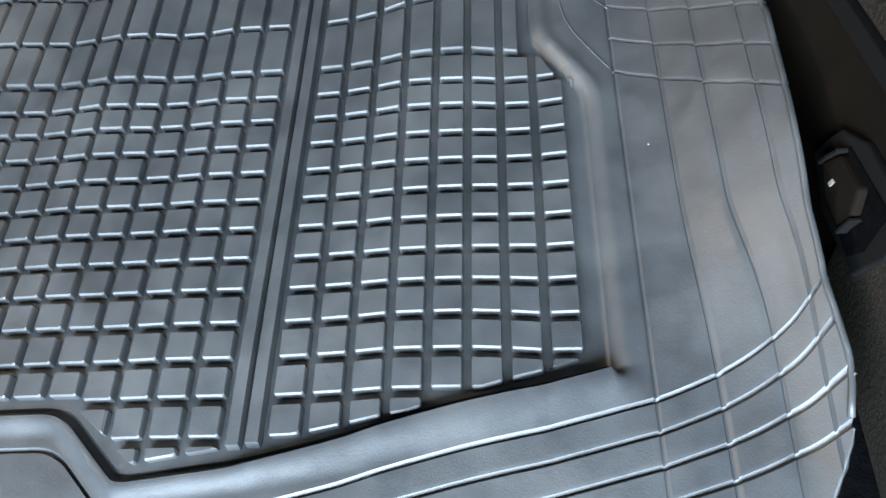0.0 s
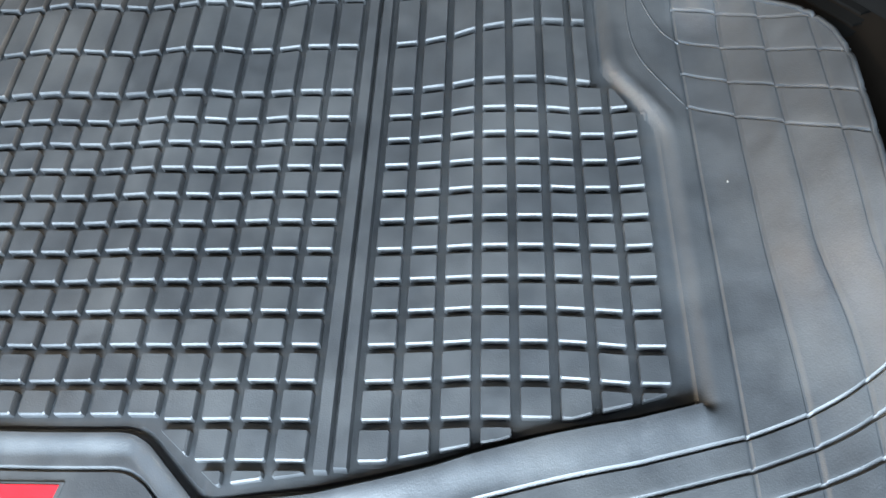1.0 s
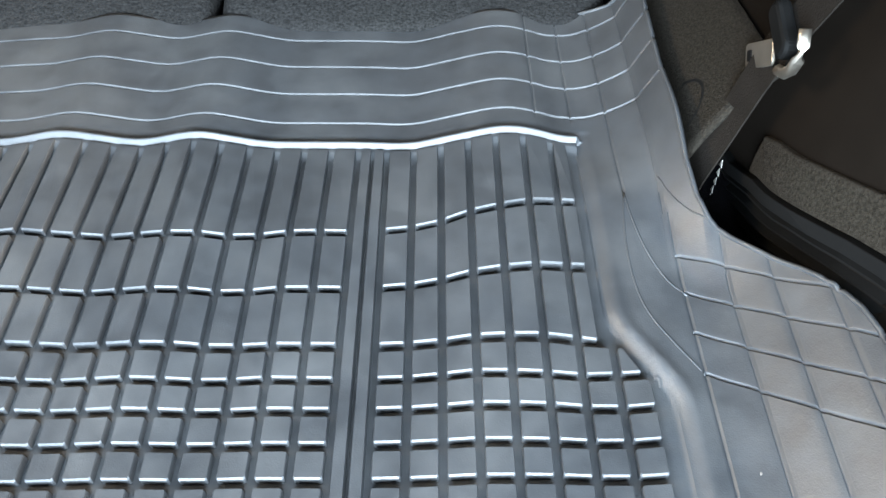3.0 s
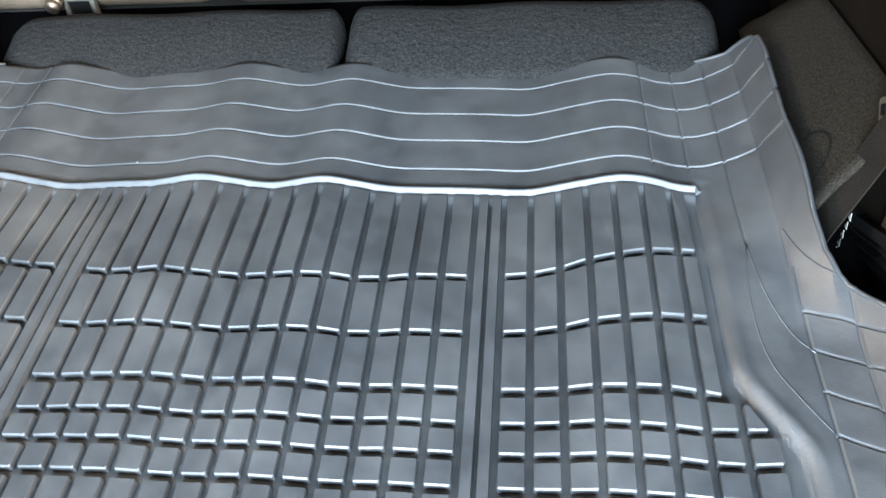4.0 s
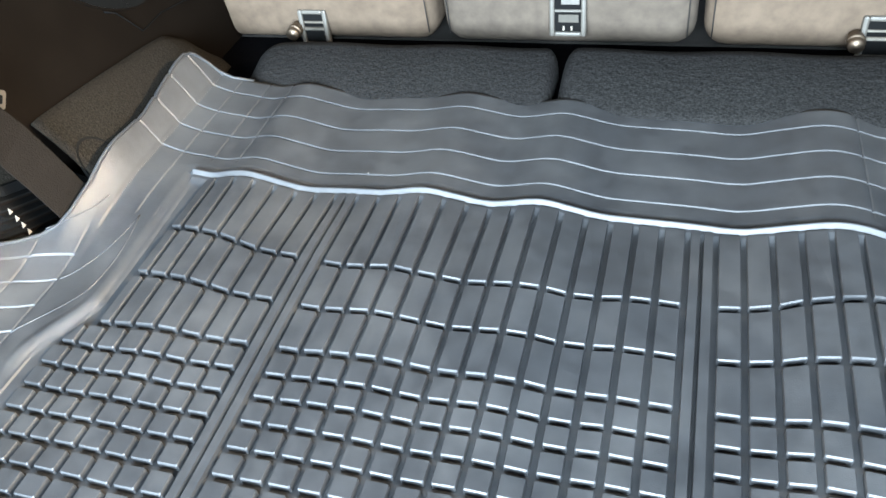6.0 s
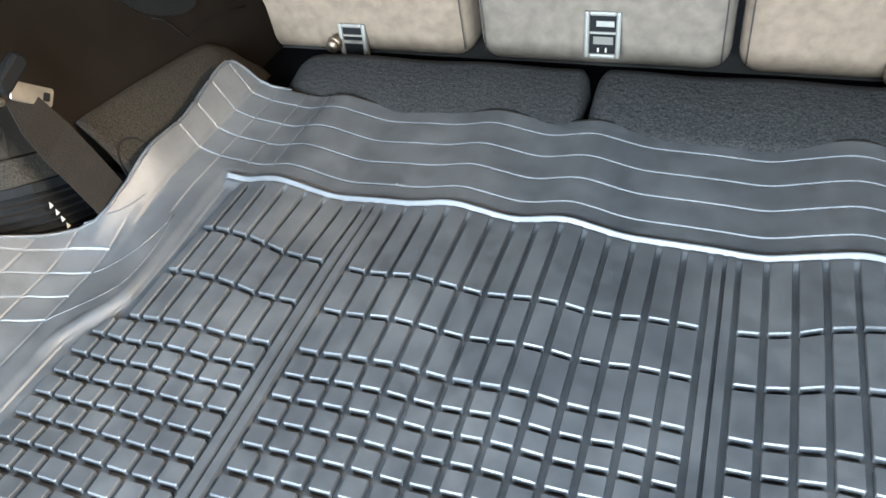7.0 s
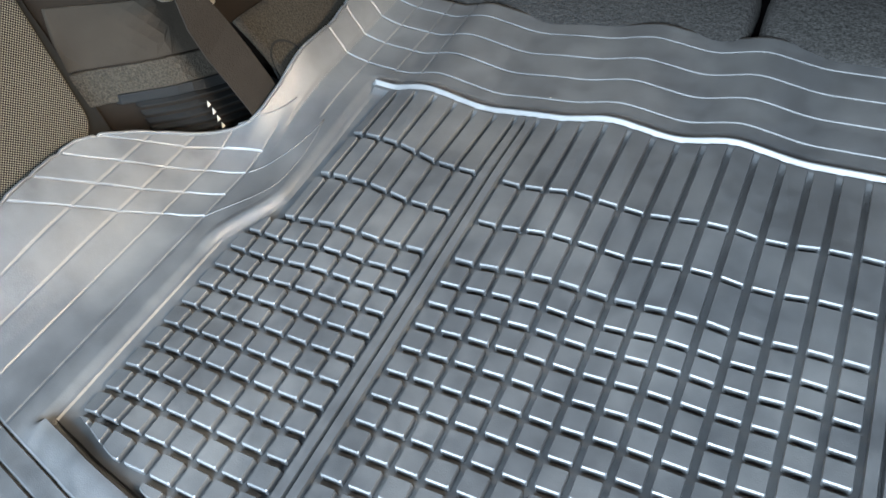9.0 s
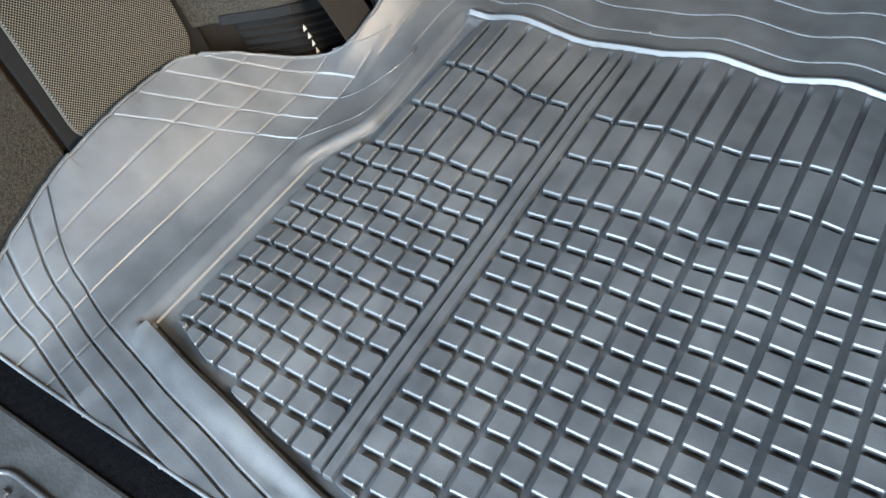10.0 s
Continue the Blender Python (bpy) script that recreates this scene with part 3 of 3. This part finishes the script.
def on_trim(s, outline, proud, bevel=0.002):
    """A panel with an outline in y, z that lies on the side trim."""
    bm = prism_bm([(y, z) for y, z in outline], proud, bevel, 2)
    bmesh.ops.triangulate(bm, faces=[f for f in bm.faces if len(f.verts) > 4 or f.calc_area() > 2e-4])
    for _ in range(4):
        long = [e for e in bm.edges if e.calc_length() > 0.02]
        if long:
            bmesh.ops.subdivide_edges(bm, edges=long, cuts=1)
            bmesh.ops.triangulate(bm, faces=[f for f in bm.faces if len(f.verts) > 3])
    for v in bm.verts:
        y, z, h = v.co.x, v.co.y, v.co.z
        v.co = Vector((wall_x(s, y, z) - s * (h - 0.001), y, z))
    bmesh.ops.recalc_face_normals(bm, faces=bm.faces)
    return bm


def side_things(s):
    """Carpet panels, vent, belt and tie-down of one side of the boot."""
    steps = [-0.32, -0.24, -0.16, -0.10, -0.05, 0.0, 0.03, 0.06, 0.09, 0.12, 0.146, 0.165]
    if s < 0:
        steps = [0.0, 0.02, 0.04, 0.06, 0.09, 0.12, 0.146, 0.165]
    strip = [(y, border(y, s) + (0.0 if s < 0 else 0.012)) for y in steps] + [(y, border(y, s) + (0.044 if s < 0 else 0.056)) for y in steps[::-1]]
    # the carpet behind the vent slopes down to the mat's rim
    def slope(y, u, proud=0.0):
        top = float(np.interp(y, [0.18, 0.195, 0.30, 0.43, 0.47, 0.505, 0.53], [0.112, 0.118, 0.108, 0.092, 0.085, 0.060, 0.020]))
        x0, x1 = wall_x(s, y, top) - s * 0.004, s * (0.524 if s < 0 else 0.514)
        sag = 0.006 * math.sin(math.pi * min(max(u, 0), 1))
        return Vector((x0 + (x1 - x0) * u - s * (sag + 0.6 * proud), y, top + (0.0 - top) * u + sag + 0.8 * proud))
    ys = [0.192 + 0.013 * i for i in range(27)]
    v = [slope(y, k / 10) for y in ys for k in range(11)]
    f = [(11 * i + k, 11 * i + k + 1, 11 * i + k + 12, 11 * i + k + 11)[::s] for i in range(26) for k in range(10)]
    wedge = mesh_ob("side_carpet", v, f, TRIM_CARPET, smooth=True)
    m = wedge.modifiers.new("thickness", "SOLIDIFY")
    m.thickness, m.offset = 0.004, -1
    tagged(wedge, "dark grey-brown carpet panel sloping to the mat's rim", "carpet panel", "boot side carpets")
    tagged(part("side_carpet", on_trim(s, strip, 0.006, 0.002), TRIM_CARPET), "brown-black carpet strip above the slatted vent", "carpet panel", "boot side carpets")
    if s < 0:
        upper = [(y, border(y, s) + 0.046) for y in steps] + [(0.175, 0.15), (0.15, 0.185), (0.02, 0.222)]
        tagged(part("side_cladding", on_trim(s, upper, 0.005, 0.0015), FELT), "smooth dark brown felt panel above the carpet strip", "trim panel")
    vent = thing("air_vent", "black slatted air vent in the boot side with white foil marks", "air vent", "side vents")
    ends = [-0.32, -0.20, -0.12, -0.04, 0.0, 0.03, 0.06, 0.09, 0.12, 0.146, 0.175, 0.20, 0.222]
    if s < 0:
        ends = [0.03, 0.045, 0.06, 0.09, 0.12, 0.146, 0.175, 0.20, 0.222]
    part("frame", on_trim(s, [(y, border(y, s) + 0.010) for y in ends] + [(y - 0.003, border(y, s) - 0.002) for y in ends[::-1]], 0.010, 0.001), BLACK, vent)
    for i in range(8):
        v, f = [], []
        ys = np.linspace(0.040 if s < 0 else -0.02, 0.215 - 0.004 * i, 15)
        for j, y in enumerate(ys):
            z = border(y, s) - 0.009 - 0.0115 * i
            x = wall_x(s, y, max(z, 0.0))
            v += [(x + s * 0.006, y, z + 0.007), (x - s * 0.007, y, z), (x - s * 0.007, y, z - 0.002), (x + s * 0.006, y, z + 0.003)]
            if j:
                for k in range(4):
                    f.append((4 * j - 4 + k, 4 * j - 4 + (k + 1) % 4, 4 * j + (k + 1) % 4, 4 * j + k))
        mesh_ob("slat", v, f, BLACK, vent)
        if 0 < i < (5 if s < 0 else 6):
            y = 0.092 + 0.002 * i if s < 0 else 0.181
            z = border(y, s) - 0.010 - 0.0115 * i if s < 0 else 0.036 - 0.0115 * i
            x = wall_x(s, y, max(z, 0.0)) - s * 0.0076 if s < 0 else 0.5480
            mesh_ob("foil_mark", [(x, y - 0.003, z - 0.005), (x, y + 0.003, z - 0.005), (x, y, z + 0.003), (x - s * 0.0006, y - 0.003, z - 0.005), (x - s * 0.0006, y + 0.003, z - 0.005), (x - s * 0.0006, y, z + 0.003)],
                    [(0, 1, 2), (3, 5, 4), (0, 3, 4, 1), (1, 4, 5, 2), (2, 5, 3, 0)], WHITE, vent, "small white foil triangle")
    # seat belt
    belt = thing("seat_belt", "dark brown seat belt with metal tongue on the boot side", "seat belt", "boot seat belts")
    if s < 0:
        way = [(0.096, 0.42, 0.011, 0.612), (0.101, 0.30, 0.012, 0.586), (0.113, 0.215, 0.014, 0.560), (0.117, 0.175, 0.024, 0.554), (0.127, 0.135, 0.028, 0.550), (0.135, 0.095, 0.028, 0.541), (0.141, 0.055, 0.028, 0.531), (0.149, -0.005, 0.028, 0.520)]
    else:
        way = [(0.145, 0.36, 0.013, 0.612), (0.166, 0.23, 0.016, 0.584), (0.185, 0.160, 0.020, 0.566), (0.191, 0.119, 0.021, 0.558), (0.189, 0.069, 0.021, 0.545), (0.182, 0.025, 0.021, 0.529), (0.177, -0.012, 0.021, 0.520)]
    v, f = [], []
    for j, (y, z, w, x) in enumerate(way):
        for side, h in ((-1, 0.0), (-1, 0.0016), (1, 0.0016), (1, 0.0)):
            v.append((s * (x - h), y + side * w * 0.93, z + side * w * 0.36))
        if j:
            for c in range(4):
                f.append((4 * j - 4 + c, 4 * j - 4 + (c + 1) % 4, 4 * j + (c + 1) % 4, 4 * j + c))
    mesh_ob("webbing", v, f, WEBBING, belt)
    x, dy, dz = s * 0.556, (0.0 if s < 0 else 0.070), (0.0 if s < 0 else -0.065)

    def on_belt(y, z, off=0.0):
        return Matrix.Translation((x - s * off, y + dy, z + dz)) @ Matrix.Rotation(radians(50), 4, "X") @ Matrix.Rotation(radians(90), 4, "Y")
    plate = part("tongue", moved(prism_bm(rounded(0.058, 0.022, 0.004), 0.0025, 0.0006, 1), on_belt(0.132, 0.196)), METAL, belt, "chromed metal belt tongue")
    part("slot", moved(prism_bm(rounded(0.009, 0.010, 0.0015), 0.0036, 0.0003, 1), on_belt(0.1465, 0.184, 0.0005) @ pose(0, 0, -0.0005)), BLACK, plate, "dark square latch slot")
    part("grip", moved(prism_bm(rounded(0.050, 0.022, 0.009), 0.013, 0.004, 2), on_belt(0.113, 0.234, 0.003) @ pose(0, 0, 0, 0, 0, 62)), BLACK, belt, "black plastic belt grip")
    arc = [(0.081, 0.256), (0.075, 0.245), (0.074, 0.232), (0.078, 0.220), (0.086, 0.211), (0.097, 0.206)]
    tube("bar", [(x + s * 0.004, y + dy, z + dz) for y, z in arc], 0.0050, METAL, belt, "shiny metal guide bar")
    # tie-down
    loop = thing("tie_down_loop", "metal tie-down loop in a round plastic cup on the boot side", "tie-down", "tie-downs")
    cy, cu = (0.219, 0.70) if s < 0 else (0.250, 0.82)
    ring = [slope(cy + 0.030 * math.cos(a), cu + 0.30 * math.sin(a)) for a in np.linspace(0, 2 * math.pi, 25)[:-1]]
    bm = bmesh.new()
    rims = [[bm.verts.new(p + Vector((-s * 0.6 * h, 0, 0.8 * h)) + (slope(cy, cu) - p) * k) for p in ring] for h, k in ((0.0, 0.0), (0.0045, 0.01), (0.0048, 0.10), (0.0012, 0.16), (0.0010, 0.98))]
    for r0, r1 in zip(rims, rims[1:]):
        for k in range(24):
            bm.faces.new((r0[k], r0[(k + 1) % 24], r1[(k + 1) % 24], r1[k]))
    bmesh.ops.recalc_face_normals(bm, faces=bm.faces)
    # black all over: the shade of a deep hollow is put into the colour
    part("cup", bm, BLACK, loop, smooth=False)
    hoop = [slope(cy - 0.002 + 0.016 * math.cos(a), cu + 0.06 - 0.24 * math.sin(a), 0.007) for a in np.linspace(math.pi * 1.02, math.pi * 1.85, 12)]
    tube("ring", hoop, 0.0045, METAL, loop, "pale metal ring")


side_things(-1)
side_things(1)

# loudspeaker grille with its own hole pattern
RIM = material("grille_rim", (0.030, 0.026, 0.021), 0.55, spec=0.1, grain=0.15, grain_scale=600, vary=0.08, vary_scale=40)
GRILLE = material("speaker_grille", (0.03, 0.0265, 0.0215), 0.6, spec=0.06)
gn = GRILLE.node_tree
g_co = gn.nodes.new("ShaderNodeTexCoord")
g_map = gn.nodes.new("ShaderNodeMapping")
g_map.inputs["Scale"].default_value = (0, 390, 390)
g_map.inputs["Rotation"].default_value = (radians(45), 0, 0)
g_sep = gn.nodes.new("ShaderNodeSeparateXYZ")
gn.links.new(g_co.outputs["Object"], g_map.inputs["Vector"])
gn.links.new(g_map.outputs[0], g_sep.inputs[0])
waves = []
for axis in ("Y", "Z"):
    fr = gn.nodes.new("ShaderNodeMath")
    fr.operation = "PINGPONG"
    fr.inputs[1].default_value = 0.5
    gn.links.new(g_sep.outputs[axis], fr.inputs[0])
    sq = gn.nodes.new("ShaderNodeMath")
    sq.operation = "POWER"
    sq.inputs[1].default_value = 2
    gn.links.new(fr.outputs[0], sq.inputs[0])
    waves.append(sq)
g_sum = gn.nodes.new("ShaderNodeMath")
gn.links.new(waves[0].outputs[0], g_sum.inputs[0])
gn.links.new(waves[1].outputs[0], g_sum.inputs[1])
g_ramp = gn.nodes.new("ShaderNodeValToRGB")
g_ramp.color_ramp.elements[0].position, g_ramp.color_ramp.elements[1].position = 0.19, 0.25
g_ramp.color_ramp.elements[0].color, g_ramp.color_ramp.elements[1].color = (0.0012, 0.0012, 0.0012, 1), (0.078, 0.068, 0.055, 1)
gn.links.new(g_sum.outputs[0], g_ramp.inputs[0])
gn.links.new(g_ramp.outputs[0], gn.nodes["Principled BSDF"].inputs["Base Color"])
g_bump = gn.nodes.new("ShaderNodeBump")
g_bump.inputs["Strength"].default_value, g_bump.inputs["Distance"].default_value = 0.6, 0.001
gn.links.new(g_ramp.outputs[0], g_bump.inputs["Height"])
gn.links.new(g_bump.outputs[0], gn.nodes["Principled BSDF"].inputs["Normal"])

speaker = thing("loudspeaker", "boot loudspeaker behind a perforated grey-beige metal grille", "loudspeaker")
part("surround", on_trim(-1, [(-0.212, 0.040), (0.006, 0.040), (0.012, 0.44), (-0.19, 0.44)], 0.005, 0.002), BLACK, speaker)


def tilted(w0, w1, z0, z1, r):
    return [(y * 1.0 + (z - z0) * 0.09, z) for y, z in [((w0 + w1) / 2 + x, (z0 + z1) / 2 + h) for x, h in rounded(w1 - w0, z1 - z0, r)]]


part("rim", on_trim(-1, tilted(-0.196, -0.012, 0.079, 0.40, 0.030), 0.0075, 0.0015), RIM, speaker, "thin pale rim round the grille")
part("grille", on_trim(-1, tilted(-0.1945, -0.0135, 0.0805, 0.3985, 0.029), 0.0095, 0.0015), GRILLE, speaker)
tagged(part("side_carpet", on_trim(-1, [(-0.62, -0.01), (-0.225, -0.01), (-0.215, 0.10), (-0.195, 0.44), (-0.62, 0.44)], 0.007, 0.003), TRIM_CARPET), "brown-black carpeted side panel beside the loudspeaker", "carpet panel", "boot side carpets")
tagged(part("side_carpet", on_trim(1, [(-0.62, -0.02), (-0.23, -0.02), (-0.215, 0.12), (-0.22, 0.16), (-0.62, 0.16)], 0.003, 0.002), TRIM_CARPET), "black carpeted side panel of the boot", "carpet panel", "boot side carpets")

# switch recess in the east side
switch = thing("seat_release", "black seat release lever in a recessed surround on the boot side", "release lever")
part("surround", on_trim(1, [(-0.158, 0.034), (-0.172, 0.076), (-0.196, 0.092), (-0.262, 0.106), (-0.272, 0.076), (-0.260, 0.034), (-0.20, 0.020)], 0.0065, 0.002), BLACK, switch)
# dark of the hollow is put into the colour: near-black panel, not sunk
part("recess", on_trim(1, [(-0.178, 0.054), (-0.190, 0.080), (-0.252, 0.094), (-0.258, 0.064), (-0.248, 0.040), (-0.205, 0.036)], 0.0075, 0), FLOOR_CARPET, switch)
part("lever", on_trim(1, [(-0.184, 0.058), (-0.193, 0.076), (-0.226, 0.084), (-0.236, 0.070), (-0.232, 0.050), (-0.203, 0.046)], 0.013, 0.0025), PLASTIC, switch)
part("edge", on_trim(1, [(-0.180, 0.054), (-0.189, 0.078), (-0.192, 0.077), (-0.183, 0.053)], 0.0145, 0.0008), BLACK, switch, "rounded lever edge")
part("edge", on_trim(1, [(-0.233, 0.050), (-0.237, 0.070), (-0.240, 0.070), (-0.236, 0.049)], 0.0145, 0.0008), BLACK, switch, "rounded lever edge")
part("symbol", on_trim(1, [(-0.202, 0.058), (-0.203, 0.064), (-0.2065, 0.065), (-0.2055, 0.059)], 0.0136, 0), WHITE, switch, "small white printed mark")

# dark glossy recess high in the west trim
pocket = thing("grab_recess", "dark glossy grab recess in the brown side trim", "recess")
oval = [(0.430 + 0.078 * math.cos(a) + 0.010 * math.sin(a), 0.186 - 0.040 * math.cos(a) + 0.034 * math.sin(a)) for a in np.linspace(0, 2 * math.pi, 25)[:-1]]
part("rim", on_trim(-1, oval, 0.0035, 0.001), PLASTIC, pocket)
part("bowl", on_trim(-1, [(0.430 + (y - 0.430) * 0.92, 0.186 + (z - 0.186) * 0.92) for y, z in oval], 0.0042, 0), GLOSS, pocket, "smooth dark glossy bowl")
tube("seam", [(wall_x(-1, y, z) + 0.0012, y, z) for y, z in ((0.400, 0.160), (0.418, 0.150), (0.432, 0.130), (0.446, 0.108), (0.50, 0.110), (0.56, 0.100), (0.60, 0.088))], 0.0012, BLACK, pocket)

# ---- seat backs and what lies before them ----
def seat_back(x0, x1, cloth, text):
    s = thing("rear_seat", text, "seat back", "rear seat backs")
    bm = box_bm(x0, x1, 0.655, 0.80, -0.022, 0.62, 0.034, 5)
    bmesh.ops.subdivide_edges(bm, edges=[e for e in bm.edges if e.calc_length() > 0.1], cuts=10, use_grid_fill=True)
    for v in bm.verts:
        v.co.y += -0.10 * max(v.co.z, 0) + 0.004 * math.sin(14 * v.co.x + 3) * math.sin(11 * v.co.z) if v.co.y < 0.72 else 0
    part("cushion", bm, cloth, s, smooth=True)
    for side in (x0, x1):
        tube("seam", [(side + (0.012 if side == x0 else -0.012), 0.6585 - 0.10 * max(z, 0), z) for z in np.linspace(0.0, 0.58, 16)], 0.0009, SEAT_SIDE, s)
    return s


seat_back(-0.66, -0.212, SEAT, "warm beige cloth outer rear seat back standing upright")
seat_back(-0.200, 0.186, SEAT_MID, "grey cloth middle rear seat back standing upright")
seat_back(0.196, 0.66, SEAT, "warm beige cloth outer rear seat back standing upright")
tagged(part("seat_plinth", box_bm(-0.66, 0.66, 0.66, 0.95, -0.06, -0.018, 0.01, 2), SEAT_SIDE), "dark lower edge under the seat backs", "plinth")


TAG = material("tag_plastic", (0.062, 0.056, 0.047), 0.7, spec=0.2, vary=0.08, vary_scale=120)


def bezel(name, x, z, w, h, label):
    b = thing(name, label, "latch")
    y = 0.6495 - 0.10 * max(z, 0)
    m = Matrix.Translation((x, y, z)) @ Matrix.Rotation(radians(90 - 6), 4, "X")
    fr = 0.007
    for n, bx, by, bw, bh in (("frame", -w / 2 + fr / 2, 0, fr, h), ("frame", w / 2 - fr / 2, 0, fr, h), ("frame", 0, h / 2 - fr / 2, w - 2 * fr, fr), ("frame", 0, -h / 2 + fr / 2, w - 2 * fr, fr)):
        part(n, moved(box_bm(bx - bw / 2 - 0.0004, bx + bw / 2 + 0.0004, by - bh / 2, by + bh / 2, -0.006, 0.006, 0.0028, 2), m), BEZEL, b, smooth=False)
    part("well", moved(box_bm(-w / 2 + fr, w / 2 - fr, -h / 2 + fr, h / 2 - fr, -0.006, 0.0012), m), BLACK, b, "dark recessed well")
    return b, m, w - 2 * fr, h - 2 * fr


b, m, w, h = bezel("seat_latch", 0.002, 0.044, 0.054, 0.072, "grey plastic seat latch surround with a metal bar and white tag")
part("bar", moved(box_bm(-w / 2, w / 2, 0.001, 0.005, 0.001, 0.004, 0.001, 1), m), BEZEL, b)
part("tag", moved(box_bm(-w / 2 + 0.006, w / 2 - 0.004, -0.015, -0.003, 0.001, 0.0028, 0.0005, 1), m), TAG, b, "off-white plastic tag")
part("tag", moved(box_bm(-w / 2 + 0.010, w / 2 - 0.003, 0.012, 0.021, 0.001, 0.0026, 0.0005, 1), m), BEZEL, b)
for i in (-1, 1):
    part("claw", moved(box_bm(i * 0.006 - 0.0016, i * 0.006 + 0.0016, -0.027, -0.020, 0.001, 0.004, 0.0005, 1), m), METAL, b)
for x, s in ((-0.420, -1), (0.425, 1)):
    b, m, w, h = bezel("seat_latch", x, 0.010, 0.050, 0.062, "grey plastic seat latch surround with a worn metal striker knob")
    part("bar", moved(box_bm(-w / 2, w / 2, -0.004, 0.002, 0.001, 0.004, 0.001, 1), m), METAL, b)
    part("bar", moved(box_bm(-w / 2, w / 2, 0.008, 0.012, 0.001, 0.003, 0.001, 1), m), METAL, b)
    tube("knob", [(x - 0.030, 0.648, 0.012), (x - 0.030, 0.640, 0.011), (x - 0.031, 0.628, 0.010), (x - 0.031, 0.622, 0.009)], 0.0105, STRIKER, b, "round brownish metal striker knob", 14)
    tube("collar", [(x - 0.0305, 0.636, 0.0108), (x - 0.0308, 0.631, 0.0104)], 0.0125, STRIKER, b, "", 14)


def carpet_flap(x0, x1, r0, r1):
    """A carpeted board with rounded ends that rises towards the seats."""
    prof = [(0.452, -0.016), (0.454, -0.008), (0.466, 0.000), (0.505, 0.016), (0.55, 0.030), (0.566, 0.029), (0.577, 0.018), (0.580, -0.016)]
    v, f = [], []
    xs = [x0 + (x1 - x0) * (0.5 - 0.5 * math.cos(math.pi * i / 40)) for i in range(41)]
    n = len(prof)
    for i, x in enumerate(xs):
        e0, e1 = max(0.0, 1 - (x - x0) / r0), max(0.0, 1 - (x1 - x) / r1)
        sq = math.sqrt(max(0.0, 1 - max(e0, e1) ** 2.2))
        for y, z in prof:
            yy = 0.515 + (y - 0.515) * (0.55 + 0.45 * sq)
            zz = -0.016 + (z + 0.016) * (0.25 + 0.75 * sq) + (0.0016 * math.sin(31 * x) if z > 0.004 else 0)
            v.append((x, yy, zz))
        if i:
            for c in range(n):
                f.append((n * i - n + c, n * i - n + (c + 1) % n, n * i + (c + 1) % n, n * i + c)[::-1])
    f.append(tuple(range(n)))
    f.append(tuple(range(n * (len(xs) - 1), n * len(xs)))[::-1])
    ob = mesh_ob("carpet_board", v, f, CARPET, smooth=True)
    return tagged(ob, "dark carpeted flap between rubber mat and seat backs", "carpet flap", "carpet flaps")


carpet_flap(-0.478, 0.002, 0.05, 0.018)
carpet_flap(0.010, 0.485, 0.022, 0.05)

# ---- tailgate sill ----
sill = thing("sill_plate", "grey-black ribbed plastic sill plate before the mat", "sill plate")
part("plate", box_bm(-0.64, 0.64, -0.66, -0.4455, -0.06, -0.016, 0.004, 2), SILL, sill)
rim = rounded(1.02, 0.150, 0.035, 6)
rim.append(rim[0])
tube("rim", [(x, y - 0.560, -0.0155) for x, y in rim], 0.0032, SILL, sill)
for i in range(44):
    x = -0.475 + 0.022 * i
    part("rib", box_bm(x, x + 0.010, -0.622, -0.498, -0.0175, -0.0125, 0.0015, 1), SILL, sill)

# ---- roof, tailgate and the yard outside, all out of view ----
# unseen: roof and lid added to block sun and sky, ground to bounce light
tagged(part("ceiling", box_bm(-0.72, 0.72, -0.40, 2.4, 0.86, 0.90), HEADLINER), "pale grey cloth headliner of the car", "ceiling", kind="structure")
lid = box_bm(-0.68, 0.68, -1.15, -0.02, 0, 0.05, 0.02, 2)
tagged(part("tailgate", moved(lid, Matrix.Translation((0, -0.40, 0.88)) @ Matrix.Rotation(radians(-14), 4, "X")), PLASTIC), "dark raised tailgate over the boot opening", "tailgate")
GROUND = material("yard_paving", (0.10, 0.096, 0.090), 0.9, grain=0.5, grain_scale=60, vary=0.2, vary_scale=3)
tagged(part("ground", box_bm(-150, 150, -150, 150, -0.80, -0.70), GROUND), "grey paved ground outside the car", "ground", kind="structure")

# ---- lint ----
for x, y, z in ((-0.146, 0.532, 0.0245), (-0.196, 0.285, 0.004), (0.508, -0.12, 0.0065)):
    tagged(part("lint", moved(prism_bm([(-0.0007, -0.0012), (0.0008, -0.0006), (0.0006, 0.0010), (-0.0004, 0.0012)], 0.0008, 0.0002, 1), pose(x, y, z)), WHITE), "tiny white fleck of lint", "lint", "lint flecks")
